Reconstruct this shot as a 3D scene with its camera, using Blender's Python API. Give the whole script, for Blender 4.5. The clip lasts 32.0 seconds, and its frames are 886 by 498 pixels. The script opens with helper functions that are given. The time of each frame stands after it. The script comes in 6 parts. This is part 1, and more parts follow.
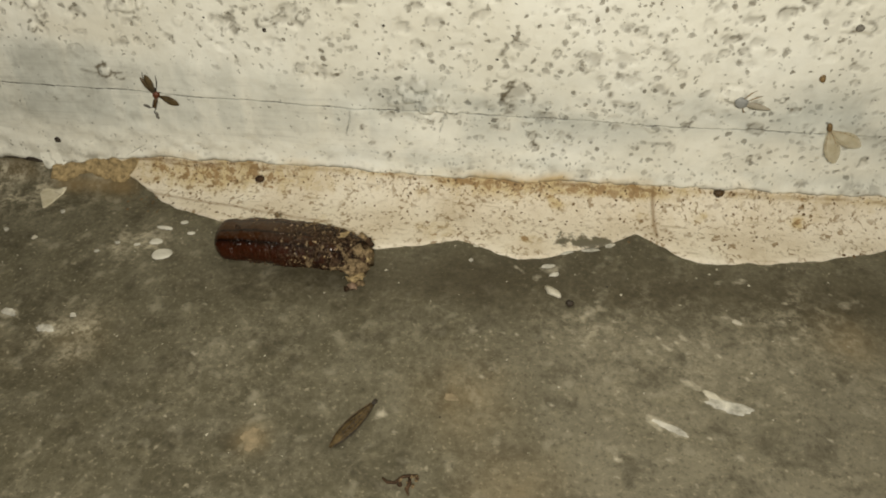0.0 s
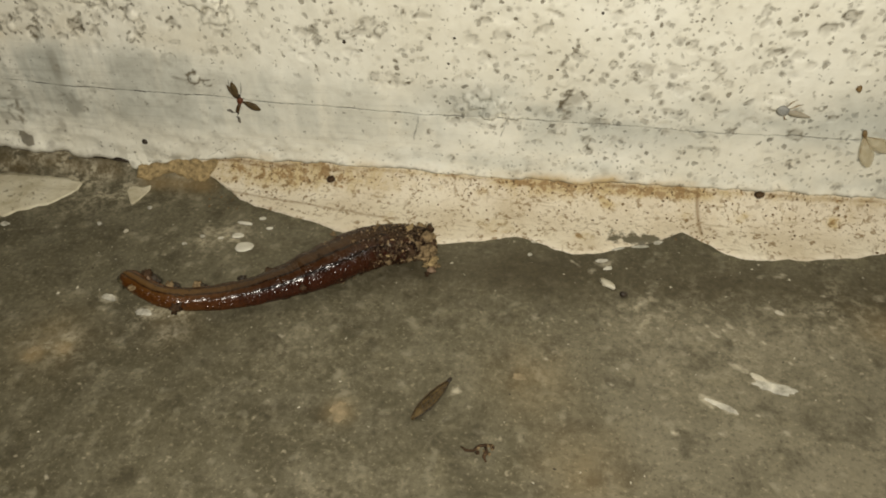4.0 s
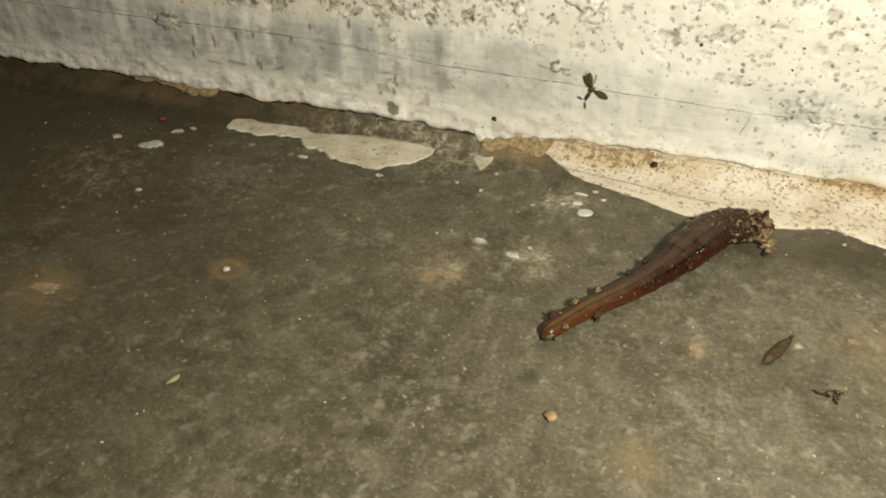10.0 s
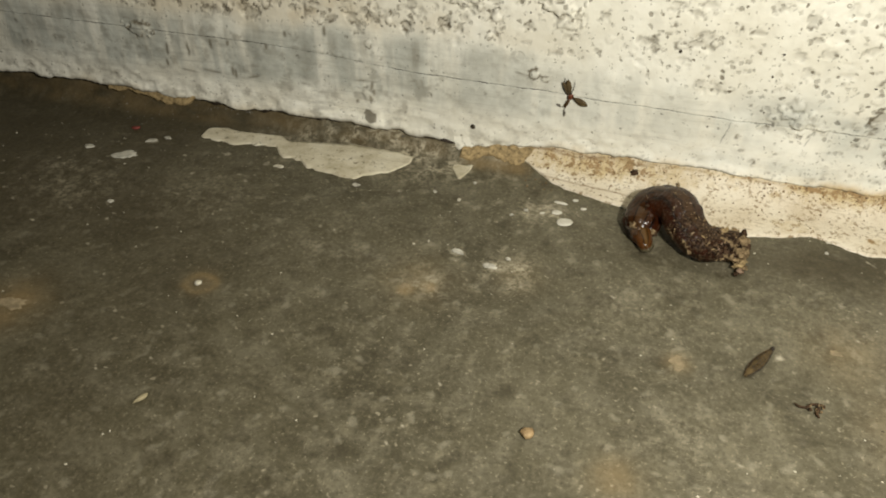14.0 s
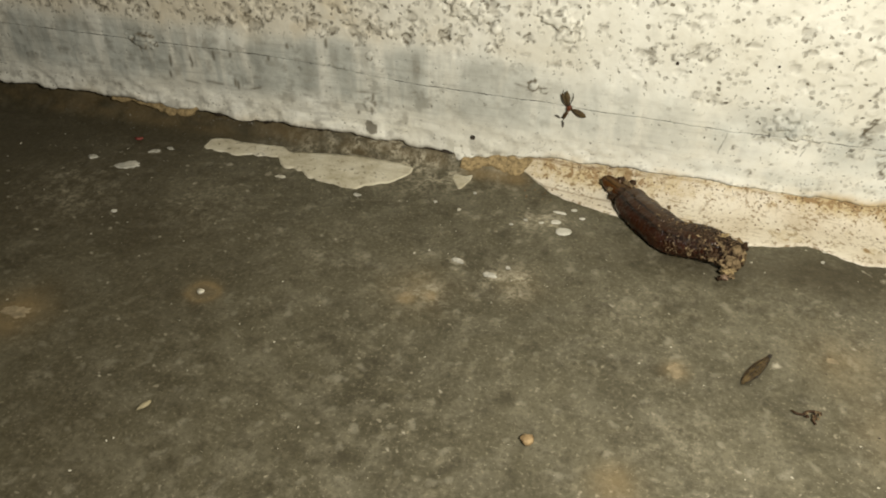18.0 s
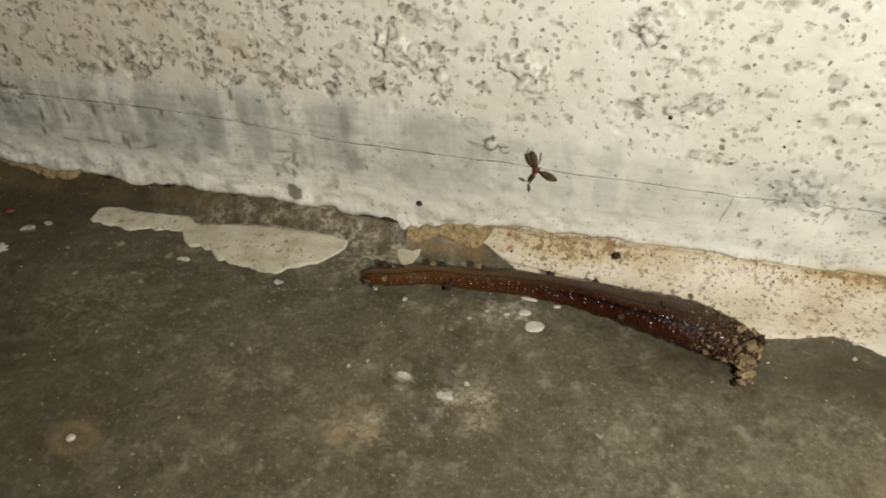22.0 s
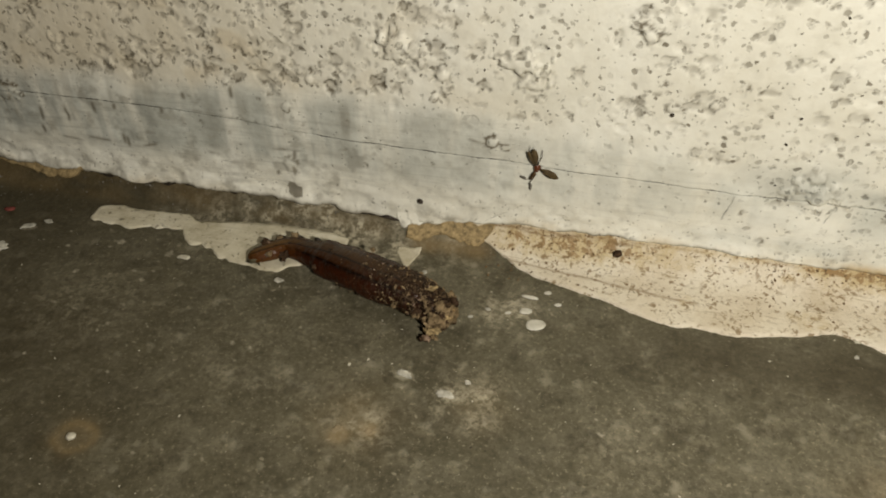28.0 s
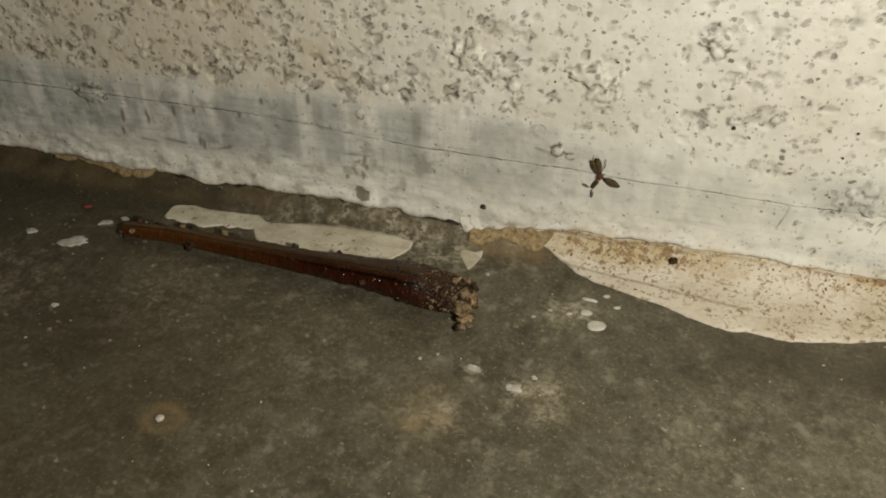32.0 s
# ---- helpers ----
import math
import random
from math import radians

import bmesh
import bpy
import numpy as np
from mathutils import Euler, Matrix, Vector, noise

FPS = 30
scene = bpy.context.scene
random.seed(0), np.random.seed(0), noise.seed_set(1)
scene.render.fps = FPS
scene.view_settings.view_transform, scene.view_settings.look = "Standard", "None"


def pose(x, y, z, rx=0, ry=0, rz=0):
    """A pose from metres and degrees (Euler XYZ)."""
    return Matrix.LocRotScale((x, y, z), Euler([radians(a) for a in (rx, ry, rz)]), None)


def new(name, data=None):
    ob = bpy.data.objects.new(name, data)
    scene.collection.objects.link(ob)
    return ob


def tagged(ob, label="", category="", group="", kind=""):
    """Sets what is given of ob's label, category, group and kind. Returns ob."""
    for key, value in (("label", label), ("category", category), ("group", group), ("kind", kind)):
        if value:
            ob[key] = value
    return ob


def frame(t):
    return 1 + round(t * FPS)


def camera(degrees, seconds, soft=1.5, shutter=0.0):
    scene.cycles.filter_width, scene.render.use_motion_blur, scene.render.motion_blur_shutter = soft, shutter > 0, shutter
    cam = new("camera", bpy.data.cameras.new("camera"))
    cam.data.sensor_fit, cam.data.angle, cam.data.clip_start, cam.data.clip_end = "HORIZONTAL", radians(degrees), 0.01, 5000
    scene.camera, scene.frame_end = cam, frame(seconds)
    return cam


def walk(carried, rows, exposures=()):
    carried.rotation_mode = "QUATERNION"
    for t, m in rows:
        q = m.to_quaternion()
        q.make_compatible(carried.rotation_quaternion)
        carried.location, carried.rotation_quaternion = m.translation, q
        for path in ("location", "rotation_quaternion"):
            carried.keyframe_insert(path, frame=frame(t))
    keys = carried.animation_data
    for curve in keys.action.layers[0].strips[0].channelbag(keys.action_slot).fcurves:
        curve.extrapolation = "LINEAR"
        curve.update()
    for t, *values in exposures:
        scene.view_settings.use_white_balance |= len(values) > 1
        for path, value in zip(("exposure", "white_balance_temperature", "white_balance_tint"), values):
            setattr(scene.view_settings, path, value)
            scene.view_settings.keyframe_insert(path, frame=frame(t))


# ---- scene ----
CM = 0.01                      # the plan is drawn in centimetres
cam = camera(58.0, 32.0, soft=1.9)
# seconds; eye x, y, z in centimetres; yaw to the left, pitch up, roll to the left in degrees
ROWS = [
    (0, 4.743, -8.549, 6.927, 6.42, -42.77, -0.48),
    (0.5, 4.744, -8.522, 6.882, 6.26, -42.92, -0.43),
    (1, 4.750, -8.526, 6.906, 6.28, -42.90, -0.44),
    (1.5, 4.734, -8.552, 6.935, 6.26, -42.76, -0.29),
    (2, 4.501, -8.517, 6.944, 6.70, -42.89, -0.50),
    (2.5, 4.219, -8.871, 7.038, 7.56, -42.40, -0.63),
    (4.5, 4.138, -9.497, 7.489, 7.33, -41.49, -0.63),
    (5, 4.200, -9.699, 7.708, 7.53, -40.11, -0.76),
    (5.5, 4.172, -9.794, 7.819, 7.35, -39.60, -0.67),
    (6, 4.180, -9.734, 7.793, 7.44, -39.97, -0.74),
    (6.5, 4.187, -9.807, 7.850, 7.43, -39.47, -0.73),
    (7, 4.158, -9.726, 7.791, 7.37, -40.11, -0.66),
    (7.5, 4.208, -10.120, 7.908, 7.44, -37.48, -0.59),
    (8, 4.017, -10.952, 7.829, 10.68, -38.21, -0.61),
    (8.5, 2.342, -11.237, 7.774, 14.18, -39.88, -0.56),
    (9, 1.215, -11.997, 7.735, 17.36, -39.95, -0.78),
    (9.5, 1.242, -12.017, 7.785, 17.46, -39.77, -0.91),
    (10, 1.245, -12.034, 7.805, 17.44, -39.68, -0.90),
    (10.5, 1.243, -12.034, 7.807, 17.43, -39.63, -0.90),
    (11, 1.249, -11.959, 7.725, 17.34, -40.00, -0.84),
    (11.5, 1.375, -11.616, 7.713, 16.81, -40.26, -0.93),
    (12, 1.395, -11.752, 7.796, 16.66, -39.34, -0.82),
    (12.5, 1.410, -11.792, 7.843, 16.69, -39.02, -0.86),
    (13, 1.401, -11.742, 7.774, 16.73, -39.40, -0.88),
    (13.5, 1.397, -11.694, 7.757, 16.78, -39.73, -0.91),
    (14, 1.397, -11.723, 7.768, 16.73, -39.53, -0.85),
    (14.5, 1.392, -11.725, 7.776, 16.70, -39.49, -0.83),
    (16.5, 1.416, -11.818, 7.833, 16.69, -38.86, -0.83),
    (17, 1.434, -11.930, 7.909, 16.58, -38.10, -0.76),
    (17.5, 1.433, -11.882, 7.877, 16.67, -38.48, -0.80),
    (18, 1.411, -11.848, 7.816, 16.61, -38.68, -0.76),
    (18.5, 1.208, -11.747, 7.903, 17.77, -39.36, -0.79),
    (19, 0.958, -10.010, 7.648, 14.84, -39.85, -0.98),
    (19.5, 0.853, -9.028, 7.523, 14.17, -40.64, -0.95),
    (20, 0.701, -8.825, 7.368, 14.33, -41.23, -0.74),
    (20.5, 0.728, -8.873, 7.444, 14.58, -40.84, -0.85),
    (21, 0.878, -8.939, 7.546, 13.47, -39.93, -0.83),
    (21.5, 0.922, -8.797, 7.504, 13.62, -40.59, -1.03),
    (22, 0.923, -8.812, 7.486, 13.63, -40.51, -1.04),
    (22.5, 0.925, -8.807, 7.464, 13.65, -40.51, -1.07),
    (23, 0.915, -8.801, 7.468, 13.61, -40.59, -1.05),
    (23.5, 0.903, -8.751, 7.457, 13.65, -41.06, -1.10),
    (24, 0.896, -8.728, 7.446, 13.70, -41.22, -1.13),
    (24.5, 0.895, -8.739, 7.462, 13.66, -41.21, -1.08),
    (25, 0.903, -8.784, 7.484, 13.61, -40.87, -1.09),
    (25.5, 0.909, -8.780, 7.501, 13.67, -40.87, -1.09),
    (27.5, 0.921, -8.752, 7.482, 13.80, -40.98, -1.20),
    (28, 0.919, -8.792, 7.473, 13.72, -40.66, -1.11),
    (28.5, 0.918, -8.798, 7.476, 13.70, -40.61, -1.05),
    (29, 0.911, -8.833, 7.467, 13.60, -40.39, -0.96),
    (29.5, 0.896, -8.821, 7.472, 13.53, -40.50, -0.93),
    (30, 0.890, -8.826, 7.438, 13.52, -40.50, -0.90),
    (30.5, 0.896, -8.830, 7.460, 13.54, -40.42, -0.85),
    (31, 0.910, -8.874, 7.486, 13.52, -40.07, -0.85),
    (31.5, 0.934, -8.932, 7.493, 13.59, -39.61, -0.88),
    (32, 0.283, -9.516, 7.600, 14.45, -39.12, -0.23),
]


def eye_pose(x, y, z, yaw, pitch, roll):
    m = Matrix.Rotation(radians(yaw), 4, "Z") @ Matrix.Rotation(radians(90 + pitch), 4, "X") @ Matrix.Rotation(radians(roll), 4, "Z")
    return Matrix.Translation((x * CM, y * CM, z * CM)) @ m


walk(cam, [(r[0], eye_pose(*r[1:])) for r in ROWS], exposures=[(0.0, 0.0, 6250, 10), (2.0, 0.0, 6350, 10), (7.4, -0.06, 6400, 10), (8.0, -0.26, 6400, 10), (8.8, 0.54, 6300, 10), (11.2, 0.54, 6400, 10), (12.5, 0.42, 6150, 10), (14.0, 0.40, 6150, 10), (18.3, 0.38, 6200, 10), (19.5, 0.22, 6000, 12), (25.0, 0.21, 6050, 12), (25.6, 0.26, 6050, 12), (27.5, 0.12, 6250, 12), (31.5, 0.08, 6250, 12), (32.0, -0.03, 6200, 12)])

# ---- light: one torch held beside the camera, in a dark yard ----
world = bpy.data.worlds.new("night")
scene.world = world
world.use_nodes = True
world.node_tree.nodes["Background"].inputs["Color"].default_value = (0.9, 0.8, 0.6, 1)
world.node_tree.nodes["Background"].inputs["Strength"].default_value = 0.009
torch_data = bpy.data.lights.new("torch", "POINT")
torch_data.energy = 0.72
torch_data.color = (1.0, 0.93, 0.79)
torch_data.shadow_soft_size = 0.0035
torch = new("torch", torch_data)
torch.location = (5.0 * CM, -11.4 * CM, 9.4 * CM)



# ---- materials ----
def material(name, rough=0.6, spec=0.4):
    m = bpy.data.materials.new(name)
    m.use_nodes = True
    nt = m.node_tree
    b = nt.nodes["Principled BSDF"]
    b.inputs["Roughness"].default_value = rough
    b.inputs["Specular IOR Level"].default_value = spec
    return m, nt, b


def node(nt, kind, **values):
    n = nt.nodes.new(kind)
    for k, v in values.items():
        n.inputs[k].default_value = v
    return n


def noise_of(nt, coord, scale, detail=4.0, rough=0.55, distort=0.0):
    n = node(nt, "ShaderNodeTexNoise", Scale=scale, Detail=detail, Roughness=rough, Distortion=distort)
    nt.links.new(coord, n.inputs["Vector"])
    return n.outputs["Fac"]


def cells_of(nt, coord, scale, feature="F1"):
    n = node(nt, "ShaderNodeTexVoronoi", Scale=scale)
    n.feature = feature
    nt.links.new(coord, n.inputs["Vector"])
    return n.outputs["Distance"]


def ramp(nt, fac, *stops):
    n = nt.nodes.new("ShaderNodeValToRGB")
    while len(n.color_ramp.elements) < len(stops):
        n.color_ramp.elements.new(0.5)
    for e, (p, c) in zip(n.color_ramp.elements, stops):
        e.position, e.color = p, (*c, 1) if len(c) == 3 else c
    nt.links.new(fac, n.inputs["Fac"])
    return n.outputs["Color"]


def grey(v):
    return (v, v, v)


def mix(nt, fac, a, b, how="MIX"):
    n = nt.nodes.new("ShaderNodeMix")
    n.data_type, n.blend_type = "RGBA", how
    for sock, v in ((n.inputs[0], fac), (n.inputs[6], a), (n.inputs[7], b)):
        if isinstance(v, (int, float)):
            sock.default_value = v
        elif isinstance(v, tuple):
            sock.default_value = (*v, 1)
        else:
            nt.links.new(v, sock)
    return n.outputs[2]


def maths(nt, op, a, b=0.5):
    n = nt.nodes.new("ShaderNodeMath")
    n.operation = op
    for sock, v in ((n.inputs[0], a), (n.inputs[1], b)):
        if isinstance(v, (int, float)):
            sock.default_value = v
        else:
            nt.links.new(v, sock)
    return n.outputs[0]


def place(nt):
    return nt.nodes.new("ShaderNodeTexCoord").outputs["Object"]


def attr(nt, name):
    n = nt.nodes.new("ShaderNodeAttribute")
    n.attribute_name = name
    return n.outputs["Fac"]


def bump(nt, bsdf, height, distance, strength=0.6):
    n = node(nt, "ShaderNodeBump", Strength=strength, Distance=distance)
    nt.links.new(height, n.inputs["Height"])
    nt.links.new(n.outputs["Normal"], bsdf.inputs["Normal"])


def mat_wall():
    m, nt, b = material("old_limewash", 0.55, 0.35)
    o = place(nt)
    broad = noise_of(nt, o, 60, 5, 0.6)
    fine = noise_of(nt, o, 900, 4, 0.6)
    base = ramp(nt, broad, (0.3, (0.72, 0.69, 0.57)), (0.55, (0.82, 0.80, 0.69)), (0.8, (0.88, 0.87, 0.78)))
    base = mix(nt, maths(nt, "MULTIPLY", ramp(nt, fine, (0.5, grey(0)), (0.75, grey(1))), 0.22), base, (0.55, 0.50, 0.38))
    cool = ramp(nt, noise_of(nt, o, 170, 5, 0.6), (0.3, (0.335, 0.338, 0.290)), (0.7, (0.62, 0.632, 0.56)))
    base = mix(nt, attr(nt, "cool"), base, cool)
    base = mix(nt, maths(nt, "MULTIPLY", attr(nt, "rust"), 0.9), base, (0.50, 0.36, 0.16))
    # trowel scratches along the smooth band
    drag = nt.nodes.new("ShaderNodeMapping")
    drag.inputs["Rotation"].default_value = (0.0, 0.035, 0.0)
    drag.inputs["Scale"].default_value = (70.0, 1.0, 1500.0)
    nt.links.new(o, drag.inputs["Vector"])
    drawn = noise_of(nt, drag.outputs[0], 1.0, 5, 0.68)
    base = mix(nt, maths(nt, "MULTIPLY", ramp(nt, drawn, (0.52, grey(0)), (0.72, grey(1))), maths(nt, "MULTIPLY", attr(nt, "sleek"), 0.42)), base, (0.27, 0.265, 0.22))
    spotty = ramp(nt, noise_of(nt, o, 420, 5, 0.7, 0.3), (0.56, grey(0)), (0.70, grey(1)))
    base = mix(nt, maths(nt, "MULTIPLY", spotty, maths(nt, "MULTIPLY", attr(nt, "sleek"), 0.4)), base, (0.32, 0.30, 0.24))
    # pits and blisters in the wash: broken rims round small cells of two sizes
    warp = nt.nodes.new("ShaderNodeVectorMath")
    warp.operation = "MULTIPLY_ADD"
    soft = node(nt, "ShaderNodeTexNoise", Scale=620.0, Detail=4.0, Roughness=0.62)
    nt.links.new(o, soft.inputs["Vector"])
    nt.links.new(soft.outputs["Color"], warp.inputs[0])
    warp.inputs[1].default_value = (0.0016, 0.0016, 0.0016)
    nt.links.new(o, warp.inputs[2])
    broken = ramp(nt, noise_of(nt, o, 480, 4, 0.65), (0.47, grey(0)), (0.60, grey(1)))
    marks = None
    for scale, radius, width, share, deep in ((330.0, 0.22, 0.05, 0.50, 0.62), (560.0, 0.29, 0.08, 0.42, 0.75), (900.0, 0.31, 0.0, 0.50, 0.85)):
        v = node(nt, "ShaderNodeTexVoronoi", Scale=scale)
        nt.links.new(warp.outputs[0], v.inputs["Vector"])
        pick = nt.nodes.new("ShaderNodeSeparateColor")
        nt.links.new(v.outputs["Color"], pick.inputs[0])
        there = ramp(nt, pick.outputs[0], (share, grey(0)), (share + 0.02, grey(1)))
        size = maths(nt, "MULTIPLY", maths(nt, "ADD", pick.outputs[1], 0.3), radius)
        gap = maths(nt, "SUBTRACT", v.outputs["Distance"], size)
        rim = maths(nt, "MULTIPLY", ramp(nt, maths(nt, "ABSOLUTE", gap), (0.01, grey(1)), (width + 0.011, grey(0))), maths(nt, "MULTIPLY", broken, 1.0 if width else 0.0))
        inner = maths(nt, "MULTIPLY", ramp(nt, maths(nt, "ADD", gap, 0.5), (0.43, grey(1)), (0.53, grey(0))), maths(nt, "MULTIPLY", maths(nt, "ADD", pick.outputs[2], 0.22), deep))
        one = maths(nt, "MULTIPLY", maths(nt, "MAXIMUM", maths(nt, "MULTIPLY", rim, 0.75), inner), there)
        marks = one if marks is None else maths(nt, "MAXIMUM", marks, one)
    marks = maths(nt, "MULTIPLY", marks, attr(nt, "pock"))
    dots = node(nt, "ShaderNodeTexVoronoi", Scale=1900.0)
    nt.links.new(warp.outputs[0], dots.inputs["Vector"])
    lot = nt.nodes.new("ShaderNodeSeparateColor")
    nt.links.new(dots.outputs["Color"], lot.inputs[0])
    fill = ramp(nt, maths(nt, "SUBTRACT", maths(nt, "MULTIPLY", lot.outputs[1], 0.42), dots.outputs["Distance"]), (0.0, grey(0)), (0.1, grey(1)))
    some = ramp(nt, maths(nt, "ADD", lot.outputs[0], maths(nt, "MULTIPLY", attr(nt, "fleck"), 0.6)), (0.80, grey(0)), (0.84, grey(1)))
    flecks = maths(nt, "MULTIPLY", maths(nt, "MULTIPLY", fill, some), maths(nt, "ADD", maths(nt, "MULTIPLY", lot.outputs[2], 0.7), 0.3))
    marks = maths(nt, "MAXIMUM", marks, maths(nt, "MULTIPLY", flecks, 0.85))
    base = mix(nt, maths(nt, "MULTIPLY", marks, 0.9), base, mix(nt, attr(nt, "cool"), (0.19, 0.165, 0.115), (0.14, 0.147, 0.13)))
    # the hair crack: a thin line where its distance is nil
    off = maths(nt, "ABSOLUTE", maths(nt, "SUBTRACT", attr(nt, "crack"), maths(nt, "ADD", 0.482, maths(nt, "MULTIPLY", fine, 0.036))))
    hair = maths(nt, "MULTIPLY", ramp(nt, off, (0.003, grey(1)), (0.012, grey(0))), maths(nt, "MULTIPLY", attr(nt, "cracked"), maths(nt, "ADD", 0.42, broken)))
    side = maths(nt, "ABSOLUTE", maths(nt, "SUBTRACT", attr(nt, "split"), maths(nt, "ADD", 0.47, maths(nt, "MULTIPLY", fine, 0.06))))
    hair = maths(nt, "MAXIMUM", hair, maths(nt, "MULTIPLY", ramp(nt, side, (0.004, grey(1)), (0.014, grey(0))), maths(nt, "MULTIPLY", attr(nt, "splitting"), maths(nt, "ADD", 0.3, maths(nt, "MULTIPLY", broken, 0.5)))))
    base = mix(nt, maths(nt, "MULTIPLY", hair, 0.72), base, (0.07, 0.068, 0.058))
    base = mix(nt, attr(nt, "grime_shade"), base, mix(nt, fine, (0.07, 0.058, 0.036), (0.22, 0.19, 0.13)))
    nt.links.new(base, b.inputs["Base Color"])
    height = maths(nt, "ADD", maths(nt, "MULTIPLY", noise_of(nt, o, 300, 3, 0.5), 1.5), maths(nt, "MULTIPLY", fine, 0.5))
    bump(nt, b, maths(nt, "SUBTRACT", height, maths(nt, "MULTIPLY", maths(nt, "ADD", marks, hair), 1.6)), 0.0003, 0.45)
    return m


def mat_strip():
    m, nt, b = material("cream_paint", 0.6, 0.35)
    o = place(nt)
    base = ramp(nt, noise_of(nt, o, 120, 6, 0.65), (0.3, (0.56, 0.48, 0.345)), (0.5, (0.68, 0.61, 0.475)), (0.75, (0.77, 0.72, 0.59)))
    rust = attr(nt, "rust")
    wash = ramp(nt, maths(nt, "ADD", rust, maths(nt, "MULTIPLY", maths(nt, "SUBTRACT", noise_of(nt, o, 420, 7, 0.78, 0.3), 0.5), 1.9)), (0.34, grey(0)), (0.95, grey(1)))
    base = mix(nt, maths(nt, "MULTIPLY", wash, 0.75), base, (0.47, 0.35, 0.14))
    stain = ramp(nt, maths(nt, "ADD", rust, maths(nt, "MULTIPLY", maths(nt, "SUBTRACT", noise_of(nt, o, 700, 6, 0.75, 0.3), 0.5), 2.8)), (0.85, grey(0)), (1.15, grey(1)))
    base = mix(nt, maths(nt, "MULTIPLY", stain, 0.85), base, (0.26, 0.155, 0.055))
    scratch = nt.nodes.new("ShaderNodeMapping")
    scratch.inputs["Rotation"].default_value = (0.0, 0.0, 0.2)
    scratch.inputs["Scale"].default_value = (160.0, 1500.0, 1500.0)
    nt.links.new(o, scratch.inputs["Vector"])
    lines = ramp(nt, noise_of(nt, scratch.outputs[0], 1.0, 3, 0.6), (0.61, grey(0)), (0.68, grey(1)))
    base = mix(nt, maths(nt, "MULTIPLY", lines, 0.5), base, (0.36, 0.29, 0.18))
    dirt = ramp(nt, noise_of(nt, o, 480, 5, 0.7, 0.3), (0.52, grey(0)), (0.68, grey(1)))
    base = mix(nt, maths(nt, "MULTIPLY", dirt, 0.3), base, (0.45, 0.345, 0.19))
    speck = ramp(nt, noise_of(nt, o, 1500, 3, 0.6, 0.5), (0.55, grey(0)), (0.60, grey(1)))
    some = ramp(nt, noise_of(nt, o, 260, 3, 0.6), (0.40, grey(0.15)), (0.58, grey(1)))
    base = mix(nt, maths(nt, "MULTIPLY", maths(nt, "MULTIPLY", speck, some), 0.8), base, (0.21, 0.135, 0.055))
    worn = ramp(nt, maths(nt, "ADD", attr(nt, "worn"), maths(nt, "MULTIPLY", maths(nt, "SUBTRACT", noise_of(nt, o, 420, 5, 0.7), 0.5), 1.6)), (0.5, grey(0)), (0.62, grey(1)))
    base = mix(nt, worn, base, (0.13, 0.115, 0.075))
    base = mix(nt, attr(nt, "line"), base, (0.22, 0.14, 0.06))
    nt.links.new(base, b.inputs["Base Color"])
    bump(nt, b, maths(nt, "SUBTRACT", noise_of(nt, o, 600, 5, 0.6), maths(nt, "MULTIPLY", speck, 0.3)), 0.0003, 0.5)
    return m


